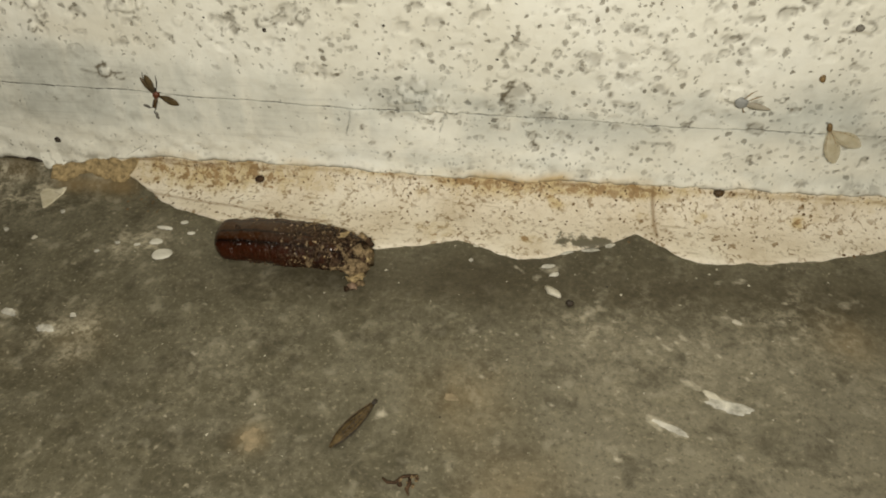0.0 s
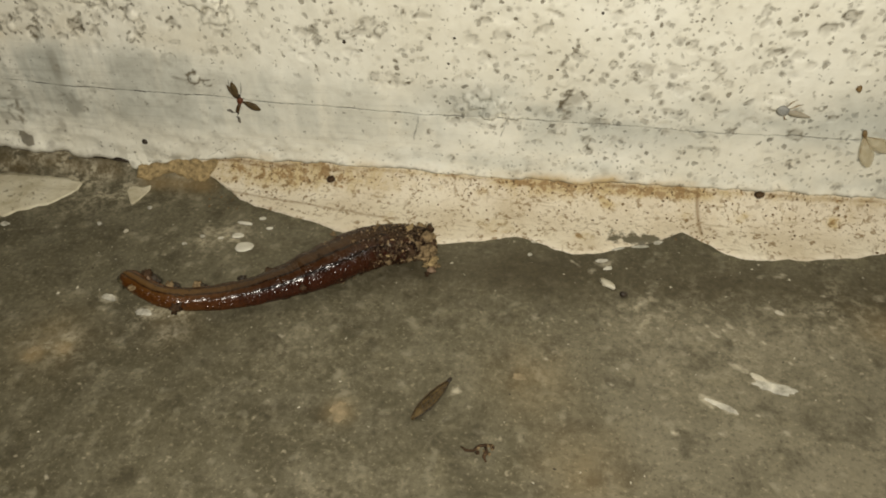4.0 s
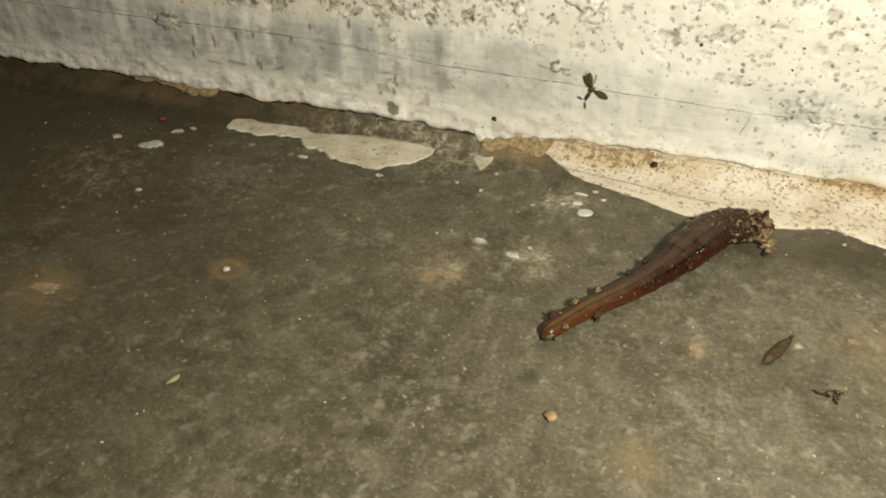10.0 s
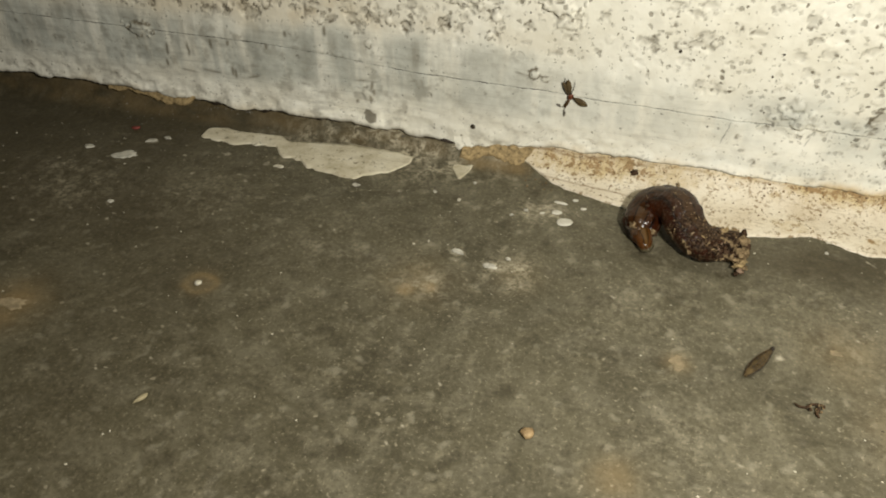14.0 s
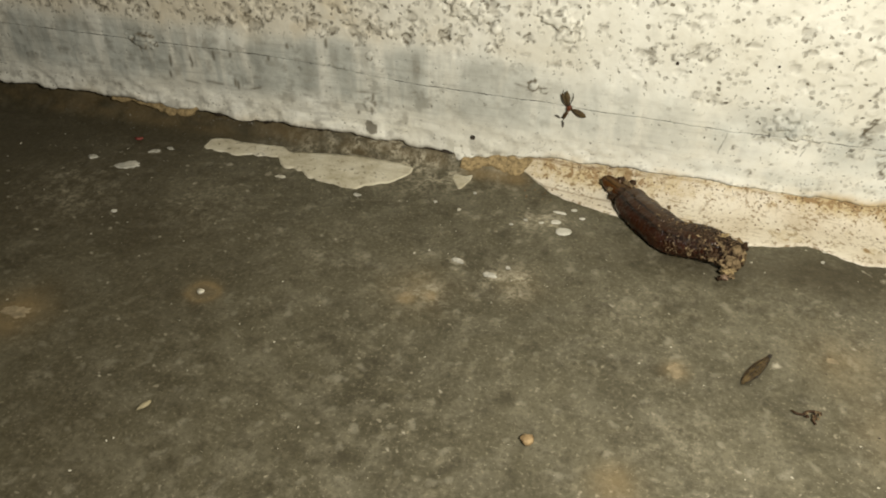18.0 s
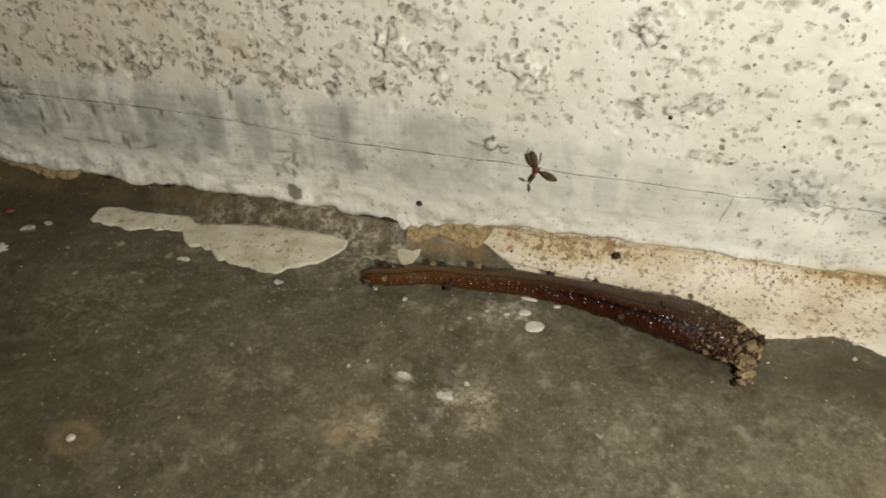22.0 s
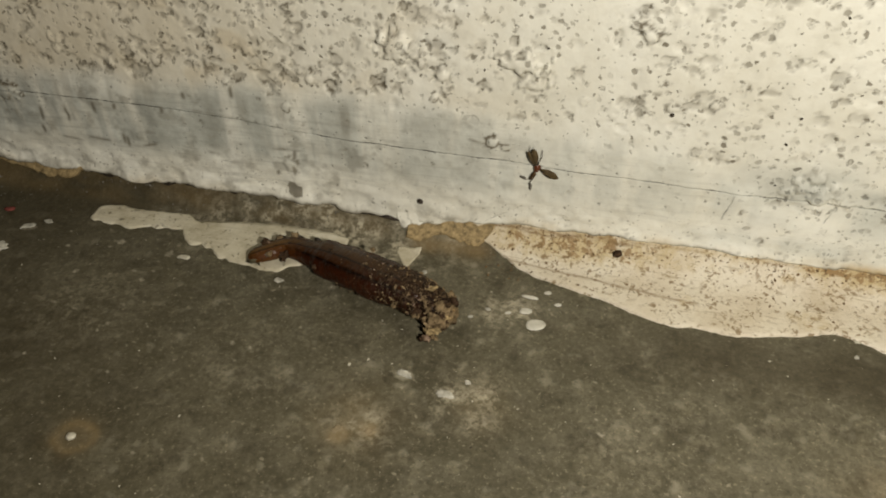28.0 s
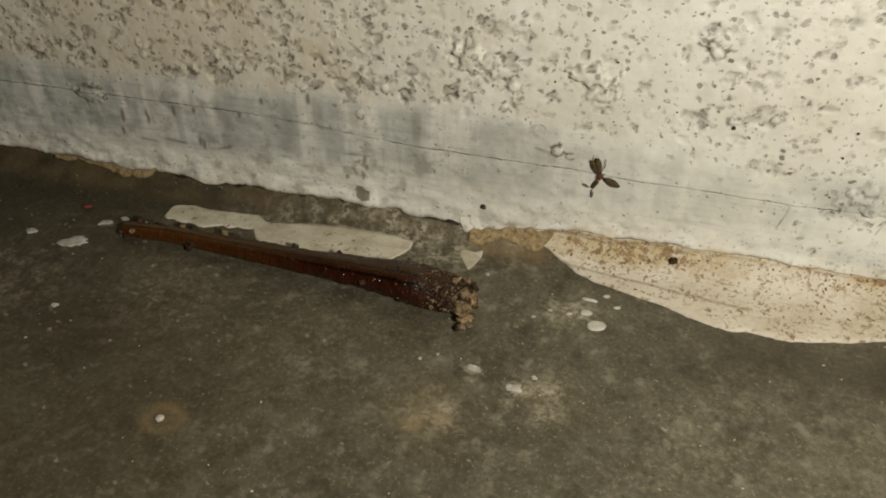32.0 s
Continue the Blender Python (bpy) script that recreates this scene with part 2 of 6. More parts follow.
def mat_floor():
    m, nt, b = material("worn_concrete", 0.62, 0.35)
    o = place(nt)
    broad = noise_of(nt, o, 38, 5, 0.6)
    mid = noise_of(nt, o, 420, 4, 0.55)
    fine = noise_of(nt, o, 1300, 4, 0.7)
    base = ramp(nt, broad, (0.3, (0.052, 0.047, 0.028)), (0.5, (0.084, 0.077, 0.049)), (0.72, (0.122, 0.113, 0.077)))
    cloud = ramp(nt, noise_of(nt, o, 210, 5, 0.6), (0.45, grey(0)), (0.72, grey(1)))
    base = mix(nt, maths(nt, "MULTIPLY", cloud, 0.5), base, (0.185, 0.175, 0.132))
    base = mix(nt, maths(nt, "MULTIPLY", attr(nt, "pale_right"), 0.72), base, mix(nt, broad, (0.13, 0.122, 0.092), (0.23, 0.212, 0.158)))
    pale = ramp(nt, mid, (0.52, grey(0)), (0.68, grey(1)))
    base = mix(nt, maths(nt, "MULTIPLY", pale, 0.32), base, (0.20, 0.182, 0.122))
    blot = ramp(nt, noise_of(nt, o, 430, 1, 0.4), (0.63, grey(0)), (0.74, grey(1)))
    base = mix(nt, maths(nt, "MULTIPLY", blot, 0.42), base, (0.30, 0.285, 0.225))
    base = mix(nt, maths(nt, "MULTIPLY", ramp(nt, fine, (0.50, grey(0)), (0.68, grey(1))), 0.20), base, (0.27, 0.25, 0.19))
    base = mix(nt, maths(nt, "MULTIPLY", ramp(nt, fine, (0.32, grey(1)), (0.46, grey(0))), 0.45), base, (0.032, 0.028, 0.017))
    grain = noise_of(nt, o, 1900, 2, 0.6)
    base = mix(nt, maths(nt, "MULTIPLY", ramp(nt, grain, (0.60, grey(0)), (0.70, grey(1))), 0.42), base, (0.33, 0.30, 0.22))
    base = mix(nt, maths(nt, "MULTIPLY", ramp(nt, grain, (0.30, grey(1)), (0.40, grey(0))), 0.5), base, (0.030, 0.026, 0.015))
    murk = ramp(nt, noise_of(nt, o, 230, 6, 0.7, 0.3), (0.34, grey(1)), (0.48, grey(0)))
    base = mix(nt, maths(nt, "MULTIPLY", murk, 0.62), base, (0.034, 0.029, 0.016))
    dot = ramp(nt, noise_of(nt, o, 800, 2, 0.5), (0.68, grey(0)), (0.75, grey(1)))
    base = mix(nt, maths(nt, "MULTIPLY", dot, 0.5), base, (0.38, 0.35, 0.27))
    base = mix(nt, maths(nt, "MULTIPLY", attr(nt, "damp_dark"), 0.75), base, mix(nt, fine, (0.018, 0.014, 0.007), (0.068, 0.056, 0.028)))
    base = mix(nt, maths(nt, "MULTIPLY", attr(nt, "ochre"), 0.42), base, (0.30, 0.21, 0.095))
    base = mix(nt, maths(nt, "MULTIPLY", attr(nt, "chalk"), ramp(nt, noise_of(nt, o, 1100, 4, 0.72), (0.44, grey(0.12)), (0.56, grey(1)))), base, mix(nt, fine, (0.20, 0.185, 0.135), (0.58, 0.54, 0.42)))
    white = ramp(nt, maths(nt, "ADD", attr(nt, "white"), maths(nt, "MULTIPLY", maths(nt, "SUBTRACT", noise_of(nt, o, 700, 4, 0.65), 0.5), 1.5)), (0.35, grey(0)), (0.95, grey(1)))
    base = mix(nt, maths(nt, "MULTIPLY", white, 0.8), base, mix(nt, fine, (0.30, 0.28, 0.22), (0.60, 0.57, 0.47)))
    base = mix(nt, 1.0, base, (1.01, 0.97, 0.89), "MULTIPLY")
    nt.links.new(base, b.inputs["Base Color"])
    nt.links.new(ramp(nt, mid, (0.3, grey(0.48)), (0.7, grey(0.75))), b.inputs["Roughness"])
    grains = ramp(nt, cells_of(nt, o, 1500), (0.0, grey(1)), (0.5, grey(0)))
    bump(nt, b, maths(nt, "ADD", maths(nt, "ADD", mid, fine), maths(nt, "MULTIPLY", grains, maths(nt, "MULTIPLY", broad, 0.6))), 0.0002, 0.5)
    return m


def mat_plain(name, lo, hi, scale=400, rough=0.7, spec=0.3, depth=0.0002):
    m, nt, b = material(name, rough, spec)
    o = place(nt)
    n = noise_of(nt, o, scale, 5, 0.65)
    nt.links.new(ramp(nt, n, (0.3, lo), (0.7, hi)), b.inputs["Base Color"])
    bump(nt, b, noise_of(nt, o, scale * 2.5, 4, 0.6), depth, 0.6)
    return m


def mat_skin():
    """Wet brown skin with dark stripes along the back; x runs along the body."""
    m, nt, b = material("wet_skin", 0.5, 0.06)
    o = place(nt)
    sep = nt.nodes.new("ShaderNodeSeparateXYZ")
    nt.links.new(o, sep.inputs[0])
    ang = maths(nt, "ARCTAN2", sep.outputs[1], sep.outputs[2])
    run = nt.nodes.new("ShaderNodeCombineXYZ")
    nt.links.new(attr(nt, "along"), run.inputs[0])
    nt.links.new(sep.outputs[1], run.inputs[1])
    nt.links.new(sep.outputs[2], run.inputs[2])
    o = run.outputs[0]
    wob = maths(nt, "MULTIPLY", maths(nt, "SUBTRACT", noise_of(nt, o, 700, 3, 0.6), 0.5), 0.16)
    a = maths(nt, "ABSOLUTE", maths(nt, "ADD", ang, wob))
    a = maths(nt, "DIVIDE", a, 3.1416)
    rear = ramp(nt, a, (0.0, (0.050, 0.024, 0.0075)), (0.085, (0.038, 0.0165, 0.005)), (0.11, (0.0025, 0.0010, 0.0004)), (0.14, (0.036, 0.0135, 0.0036)),
                (0.23, (0.033, 0.0105, 0.0026)), (0.27, (0.0022, 0.0008, 0.0003)), (0.33, (0.029, 0.0066, 0.0016)), (0.55, (0.036, 0.0078, 0.0019)), (0.8, (0.034, 0.0095, 0.003)))
    front = ramp(nt, a, (0.0, (0.092, 0.047, 0.010)), (0.09, (0.072, 0.034, 0.0072)), (0.12, (0.005, 0.002, 0.0008)), (0.16, (0.080, 0.033, 0.0070)), (0.40, (0.072, 0.024, 0.0048)), (0.8, (0.13, 0.060, 0.015)))
    col = mix(nt, 1.0, mix(nt, attr(nt, "front"), rear, front), (0.94, 0.92, 0.8), "MULTIPLY")
    mot = noise_of(nt, o, 1100, 4, 0.65)
    col = mix(nt, ramp(nt, mot, (0.52, grey(0.0)), (0.75, grey(0.12))), col, (0.10, 0.038, 0.014))
    col = mix(nt, ramp(nt, mot, (0.28, grey(0.7)), (0.45, grey(0.0))), col, (0.008, 0.003, 0.002))
    soil = ramp(nt, maths(nt, "ADD", noise_of(nt, o, 900, 5, 0.75), maths(nt, "MULTIPLY", attr(nt, "soil"), 0.12)), (0.50, grey(0)), (0.60, grey(1)))
    col = mix(nt, maths(nt, "MULTIPLY", soil, attr(nt, "soil")), col, mix(nt, ramp(nt, noise_of(nt, o, 2600, 3, 0.7), (0.48, grey(0)), (0.66, grey(1))), (0.010, 0.005, 0.0025), (0.13, 0.085, 0.045)))
    nt.links.new(col, b.inputs["Base Color"])
    b.inputs["Coat IOR"].default_value = 1.5
    b.inputs["Coat Roughness"].default_value = 0.2
    dry = nt.nodes.new("ShaderNodeMapRange")
    nt.links.new(maths(nt, "MULTIPLY", soil, attr(nt, "soil")), dry.inputs[0])
    dry.inputs[3].default_value, dry.inputs[4].default_value = 0.62, 0.05
    nt.links.new(dry.outputs[0], b.inputs["Coat Weight"])
    # rows of small raised beads, one row to a ring
    grid = nt.nodes.new("ShaderNodeCombineXYZ")
    nt.links.new(maths(nt, "MULTIPLY", attr(nt, "along"), 1450.0), grid.inputs[0])
    nt.links.new(maths(nt, "MULTIPLY", ang, 3.5), grid.inputs[1])
    cell = node(nt, "ShaderNodeTexVoronoi", Scale=1.0, Randomness=0.75)
    cell.voronoi_dimensions = "2D"
    nt.links.new(grid.outputs[0], cell.inputs["Vector"])
    dome = maths(nt, "MAXIMUM", maths(nt, "SUBTRACT", 1.0, maths(nt, "MULTIPLY", maths(nt, "MULTIPLY", cell.outputs["Distance"], cell.outputs["Distance"]), 4.6)), 0.0)
    lot = nt.nodes.new("ShaderNodeSeparateColor")
    nt.links.new(cell.outputs["Color"], lot.inputs[0])
    flank = ramp(nt, a, (0.12, grey(0.25)), (0.26, grey(1)))
    beads = maths(nt, "MULTIPLY", maths(nt, "MULTIPLY", dome, flank), ramp(nt, lot.outputs[0], (0.35, grey(0.1)), (0.8, grey(1))))
    skin = maths(nt, "ADD", beads, maths(nt, "MULTIPLY", mot, 0.14))
    skin = maths(nt, "ADD", skin, maths(nt, "MULTIPLY", maths(nt, "MULTIPLY", noise_of(nt, o, 2300, 4, 0.75), 1.6), maths(nt, "MULTIPLY", soil, attr(nt, "soil"))))
    bump(nt, b, skin, 0.00024, 0.55)
    nt.links.new(b.inputs["Normal"].links[0].from_socket, b.inputs["Coat Normal"])
    return m


def mat_wing():
    m, nt, b = material("insect_wing", 0.3, 0.5)
    o = place(nt)
    n = noise_of(nt, o, 700, 3, 0.5)
    nt.links.new(ramp(nt, n, (0.35, (0.028, 0.019, 0.008)), (0.65, (0.095, 0.066, 0.030))), b.inputs["Base Color"])
    return m


WALL, STRIP, FLOOR, SKIN, WING = mat_wall(), mat_strip(), mat_floor(), mat_skin(), mat_wing()


def mat_patch():
    m, nt, b = material("dusty_cream_paint", 0.7, 0.25)
    o = place(nt)
    base = ramp(nt, noise_of(nt, o, 160, 6, 0.68), (0.32, (0.40, 0.35, 0.23)), (0.52, (0.60, 0.55, 0.41)), (0.75, (0.70, 0.66, 0.53)))
    stroke = nt.nodes.new("ShaderNodeMapping")
    stroke.inputs["Rotation"].default_value = (0.0, 0.0, 0.12)
    stroke.inputs["Scale"].default_value = (130.0, 1100.0, 1100.0)
    nt.links.new(o, stroke.inputs["Vector"])
    fine = noise_of(nt, stroke.outputs[0], 1.0, 4, 0.65)
    base = mix(nt, maths(nt, "MULTIPLY", ramp(nt, fine, (0.52, grey(0)), (0.72, grey(1))), 0.35), base, (0.33, 0.28, 0.18))
    spot = ramp(nt, noise_of(nt, o, 1100, 4, 0.7, 0.4), (0.60, grey(0)), (0.66, grey(1)))
    base = mix(nt, maths(nt, "MULTIPLY", spot, 0.7), base, (0.17, 0.14, 0.085))
    gone = ramp(nt, noise_of(nt, o, 520, 5, 0.7), (0.64, grey(0)), (0.68, grey(1)))
    base = mix(nt, maths(nt, "MULTIPLY", gone, 0.75), base, (0.12, 0.105, 0.07))
    nt.links.new(base, b.inputs["Base Color"])
    bump(nt, b, maths(nt, "ADD", fine, maths(nt, "SUBTRACT", noise_of(nt, o, 700, 4, 0.6), spot)), 0.00022, 0.5)
    return m


PATCH = mat_patch()
CLEAR = mat_plain("clear_wing", (0.036, 0.024, 0.010), (0.15, 0.105, 0.045), 1500, 0.55, 0.15)
CLEAR.node_tree.nodes["Principled BSDF"].inputs["Alpha"].default_value = 0.88
RUSTY = mat_plain("red_chitin", (0.07, 0.018, 0.006), (0.16, 0.05, 0.018), 1200, 0.3, 0.5)
ASH = mat_plain("ash_grey_skin", (0.20, 0.20, 0.185), (0.38, 0.38, 0.35), 900, 0.6)
WHITE = mat_plain("worn_white_paint", (0.20, 0.19, 0.15), (0.66, 0.63, 0.53), 700)
OCHRE = mat_plain("ochre_stain", (0.13, 0.105, 0.06), (0.33, 0.26, 0.155), 600)
BROWN = mat_plain("brown_chitin", (0.030, 0.017, 0.007), (0.10, 0.058, 0.022), 1200, 0.4)
TAN = mat_plain("tan_mortar", (0.11, 0.078, 0.034), (0.50, 0.37, 0.18), 1300)
SPLASH = mat_plain("white_paint_drop", (0.44, 0.42, 0.34), (0.70, 0.67, 0.57), 500)
FLESH = mat_plain("pale_fleshy_grit", (0.12, 0.075, 0.045), (0.34, 0.24, 0.16), 1300, 0.45)
SOIL = mat_plain("damp_soil", (0.016, 0.009, 0.005), (0.085, 0.05, 0.026), 1500, 0.75, 0.15)
GRAIN = mat_plain("tan_grit", (0.16, 0.10, 0.045), (0.42, 0.30, 0.15), 900, 0.6)
DARK = mat_plain("dark_speck", (0.012, 0.009, 0.006), (0.06, 0.045, 0.03), 1500, 0.55)
HUSK = mat_plain("dry_husk", (0.09, 0.055, 0.02), (0.26, 0.17, 0.07), 1200, 0.45)
STRAW = mat_plain("dry_straw", (0.20, 0.17, 0.095), (0.34, 0.29, 0.17), 1200, 0.6)
PALE = mat_plain("pale_grit", (0.36, 0.33, 0.25), (0.62, 0.58, 0.46), 1200, 0.6)
CHIP = mat_plain("bare_grey_plaster", (0.08, 0.075, 0.06), (0.24, 0.22, 0.18), 1100, 0.75)
CRUST = mat_plain("dried_mud", (0.04, 0.026, 0.013), (0.33, 0.24, 0.13), 1700, 0.85, 0.1)
SUCKER = mat_plain("grey_green_skin", (0.030, 0.025, 0.013), (0.10, 0.085, 0.045), 1500, 0.4)
FLECK = mat_plain("brown_fleck", (0.06, 0.035, 0.014), (0.26, 0.17, 0.08), 1500, 0.7)
RED = mat_plain("red_fibre", (0.10, 0.025, 0.018), (0.24, 0.06, 0.045), 900, 0.7)
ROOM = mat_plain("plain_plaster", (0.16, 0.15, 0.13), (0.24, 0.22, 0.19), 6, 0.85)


# ---- shapes ----
def hash01(i, j, seed):
    v = np.sin(i * 127.1 + j * 311.7 + seed * 74.7) * 43758.5453
    return v - np.floor(v)


def value_noise(x, y, seed=0):
    """Smooth noise from 0 to 1 over arrays of places."""
    i, j = np.floor(x), np.floor(y)
    u, v = x - i, y - j
    u, v = u * u * (3 - 2 * u), v * v * (3 - 2 * v)
    a, b, c, d = hash01(i, j, seed), hash01(i + 1, j, seed), hash01(i, j + 1, seed), hash01(i + 1, j + 1, seed)
    return (a * (1 - u) + b * u) * (1 - v) + (c * (1 - u) + d * u) * v


def fbm(x, y, octaves=4, seed=0):
    out, amp, tot = 0, 1.0, 0
    for k in range(octaves):
        out, tot = out + amp * value_noise(x * 2**k, y * 2**k, seed + k), tot + amp
        amp *= 0.55
    return out / tot


def grid_mesh(name, pts, mat, flip=False, smooth=True, **attrs):
    """A sheet from an array of rows of places in centimetres."""
    n, k = pts.shape[:2]
    idx = np.arange(n * k).reshape(n, k)
    quads = np.stack([idx[:-1, :-1], idx[:-1, 1:], idx[1:, 1:], idx[1:, :-1]], -1).reshape(-1, 4)
    if flip:
        quads = quads[:, ::-1]
    me = bpy.data.meshes.new(name)
    me.from_pydata((pts.reshape(-1, 3) * CM).tolist(), [], quads.tolist())
    if smooth:
        me.polygons.foreach_set("use_smooth", np.ones(len(me.polygons), bool))
    for key, v in attrs.items():
        me.attributes.new(key, "FLOAT", "POINT").data.foreach_set("value", np.clip(v, 0, 1).astype(np.float32).ravel())
    me.materials.append(mat)
    return me


def mesh_of(name, verts, faces, mat, smooth=True):
    me = bpy.data.meshes.new(name)
    me.from_pydata([tuple(CM * c for c in v) for v in verts], [], faces)
    if smooth:
        me.polygons.foreach_set("use_smooth", np.ones(len(me.polygons), bool))
    me.materials.append(mat)
    return me


def part(name, me, parent, label=""):
    ob = new(name, me)
    ob.parent = parent
    if label:
        tagged(ob, label)
    return ob


COVE = 0.55                    # radius of the rounded joint of floor and wall
ARC = COVE * math.pi / 2


def joint(q, h=0.0):
    """A place on floor, cove and wall at the distance q from the cove's foot (out on the floor: plus), h above the surface: (y, z)."""
    q = np.asarray(q, float)
    a = np.clip(-q, 0, ARC) / COVE
    y = -COVE + (COVE - h) * np.sin(a) - np.maximum(q, 0)
    z = COVE - (COVE - h) * np.cos(a) + np.maximum(-q - ARC, 0)
    return y, z


def curve_of(x, knots):
    """A line through a few knots (x, value), rounded."""
    kx, kv = np.array(knots, float).T
    fine = np.linspace(kx[0], kx[-1], 1200)
    v = np.interp(fine, kx, kv)
    w = max(2, int(0.07 / (fine[1] - fine[0])))
    v = np.convolve(np.pad(v, w, mode="edge"), np.ones(2 * w + 1) / (2 * w + 1), "valid")
    return np.interp(x, fine, v)


# ---- floor with its rounded foot at the wall ----
def build_floor():
    xs = np.concatenate([[-150, -60, -30, -20], np.arange(-15, 12, 0.05), [16, 24, 50, 150]])
    qs = np.concatenate([[200, 80, 30, 16], np.arange(10, 0.001, -0.05), np.linspace(0, -ARC - 0.25, 18)])
    X, Q = np.meshgrid(xs, qs)
    fine = ((np.abs(X + 1.5) < 13.6) & (Q < 10.1)).astype(float)
    h = fine * (0.016 * (fbm(X * 1.1, Q * 1.1, 4, 3) - 0.5) + 0.012 * (fbm(X * 6, Q * 6, 3, 9) - 0.5))
    h = h - 0.09 / (1 + np.exp(np.clip((Q + 0.57) / 0.02, -50, 50))) * np.clip((-1.8 - X) / 0.2, 0, 1)
    Y, Z = joint(Q, h)
    y = -Y
    damp_dark = 1.2 * np.exp(-(((Q - 1.0 - 0.25 * fbm(X * 0.8, Q, 3, 31)) / 0.50) ** 2)) * np.clip((X - 0.5) / 2.4, 0, 1) * (0.35 + 0.9 * fbm(X * 1.2, Q * 1.6, 4, 5))
    damp_dark += np.clip((-4.0 - X) / 3.0, 0, 1.25) * np.clip(1.6 - Q / 2.4, 0, 1) * (0.4 + 0.9 * fbm(X * 1.1, Q * 1.3, 4, 12))
    damp_dark += 0.55 * np.clip((-1.7 - X) / 0.4, 0, 1) * np.clip((0.12 - Q) / 0.3, 0, 1) * (0.2 + 1.1 * fbm(X * 1.6, Q * 3, 4, 14))
    # floor colour also gets darker towards the left, away from the wall
    damp_dark += 0.62 * np.clip((-1.2 - X) / 4.0, 0, 1) * np.clip((Q - 1.4) / 1.2, 0, 1) * (0.4 + 0.8 * fbm(X * 0.9, Q * 0.9, 4, 16))
    # soft worn dabs of white paint
    rng = np.random.RandomState(23)
    dabs = [(7.10, 3.22, 0.20, 0.085, -0.30, 0.95), (6.80, 2.99, 0.13, 0.05, -0.6, 0.8), (6.38, 3.50, 0.15, 0.05, -0.4, 0.8), (6.58, 3.62, 0.13, 0.05, -0.5, 0.85), (5.72, 2.06, 0.09, 0.07, 0.2, 0.75), (7.43, 2.03, 0.07, 0.045, -0.4, 0.85), (7.32, 1.96, 0.07, 0.045, -0.2, 0.8),
            (7.58, 1.33, 0.09, 0.05, 0.2, 0.75), (7.30, 1.38, 0.07, 0.04, 0.2, 0.7), (6.78, 2.32, 0.08, 0.04, -0.4, 0.6), (7.01, 2.40, 0.09, 0.04, -0.4, 0.65), (6.41, 2.59, 0.09, 0.06, 0.1, 0.6), (3.54, 3.69, 0.06, 0.05, 0.0, 0.85), (4.7, 3.0, 0.16, 0.09, 0.2, 0.4), (4.4, 2.45, 0.12, 0.07, 0.1, 0.5),
            (5.3, 1.36, 0.12, 0.08, 0.2, 0.75), (5.1, 1.5, 0.07, 0.05, 0.2, 0.65), (5.55, 2.35, 0.12, 0.05, 0.1, 0.5), (8.72, 1.6, 0.22, 0.09, 0.1, 0.5), (7.9, 2.0, 0.25, 0.08, 0.1, 0.42), (-1.08, 2.72, 0.18, 0.07, -0.2, 0.85), (-0.52, 2.9, 0.17, 0.09, -0.2, 0.7), (0.0, 3.2, 0.05, 0.04, 0, 0.6),
            (-7.33, 1.12, 0.12, 0.07, 0.5, 0.75), (-7.1, 0.98, 0.07, 0.045, 0.1, 0.7), (-4.98, 1.27, 0.06, 0.04, 0.2, 0.7), (-5.77, 1.17, 0.055, 0.04, 0.2, 0.8), (-7.02, 3.03, 0.06, 0.05, 0.4, 0.6), (-8.6, 2.3, 0.3, 0.12, 0.2, 0.42), (-7.6, 2.4, 0.16, 0.08, 0.2, 0.45), (0.1, 1.25, 0.18, 0.12, 0.3, 0.6)]
    for _ in range(260):
        near = rng.rand() < 0.5
        dabs.append((rng.normal(6.3, 1.3) if near else rng.uniform(-10, 9), abs(rng.normal(2.5, 0.9)) if near else rng.uniform(1.0, 6.5), rng.uniform(0.012, 0.04), rng.uniform(0.01, 0.025), rng.uniform(-0.6, 0.6), rng.uniform(0.3, 0.9)))
    for _ in range(110):
        dabs.append((rng.uniform(-10, -4.5), rng.uniform(0.9, 3.6), rng.uniform(0.015, 0.06), rng.uniform(0.01, 0.03), rng.uniform(-0.6, 0.6), rng.uniform(0.35, 0.8)))
    white = np.zeros_like(X)
    for cx, cy, rx, ry, turn, s in dabs:
        c = np.nonzero((xs > cx - 2.5 * max(rx, 0.06)) & (xs < cx + 2.5 * max(rx, 0.06)))[0]
        r = np.nonzero((qs + COVE > cy - 2.5 * max(rx, 0.06)) & (qs + COVE < cy + 2.5 * max(rx, 0.06)))[0]
        if not len(c) or not len(r):
            continue
        sl = (slice(r[0], r[-1] + 1), slice(c[0], c[-1] + 1))
        u, v = X[sl] - cx, -(y[sl] - cy)
        uu, vv = u * math.cos(turn) + v * math.sin(turn), v * math.cos(turn) - u * math.sin(turn)
        white[sl] = np.maximum(white[sl], 1.15 * s * np.exp(-((uu / (rx + 0.015)) ** 2 + (vv / (ry + 0.015)) ** 2)))
    ochre = np.zeros_like(X)
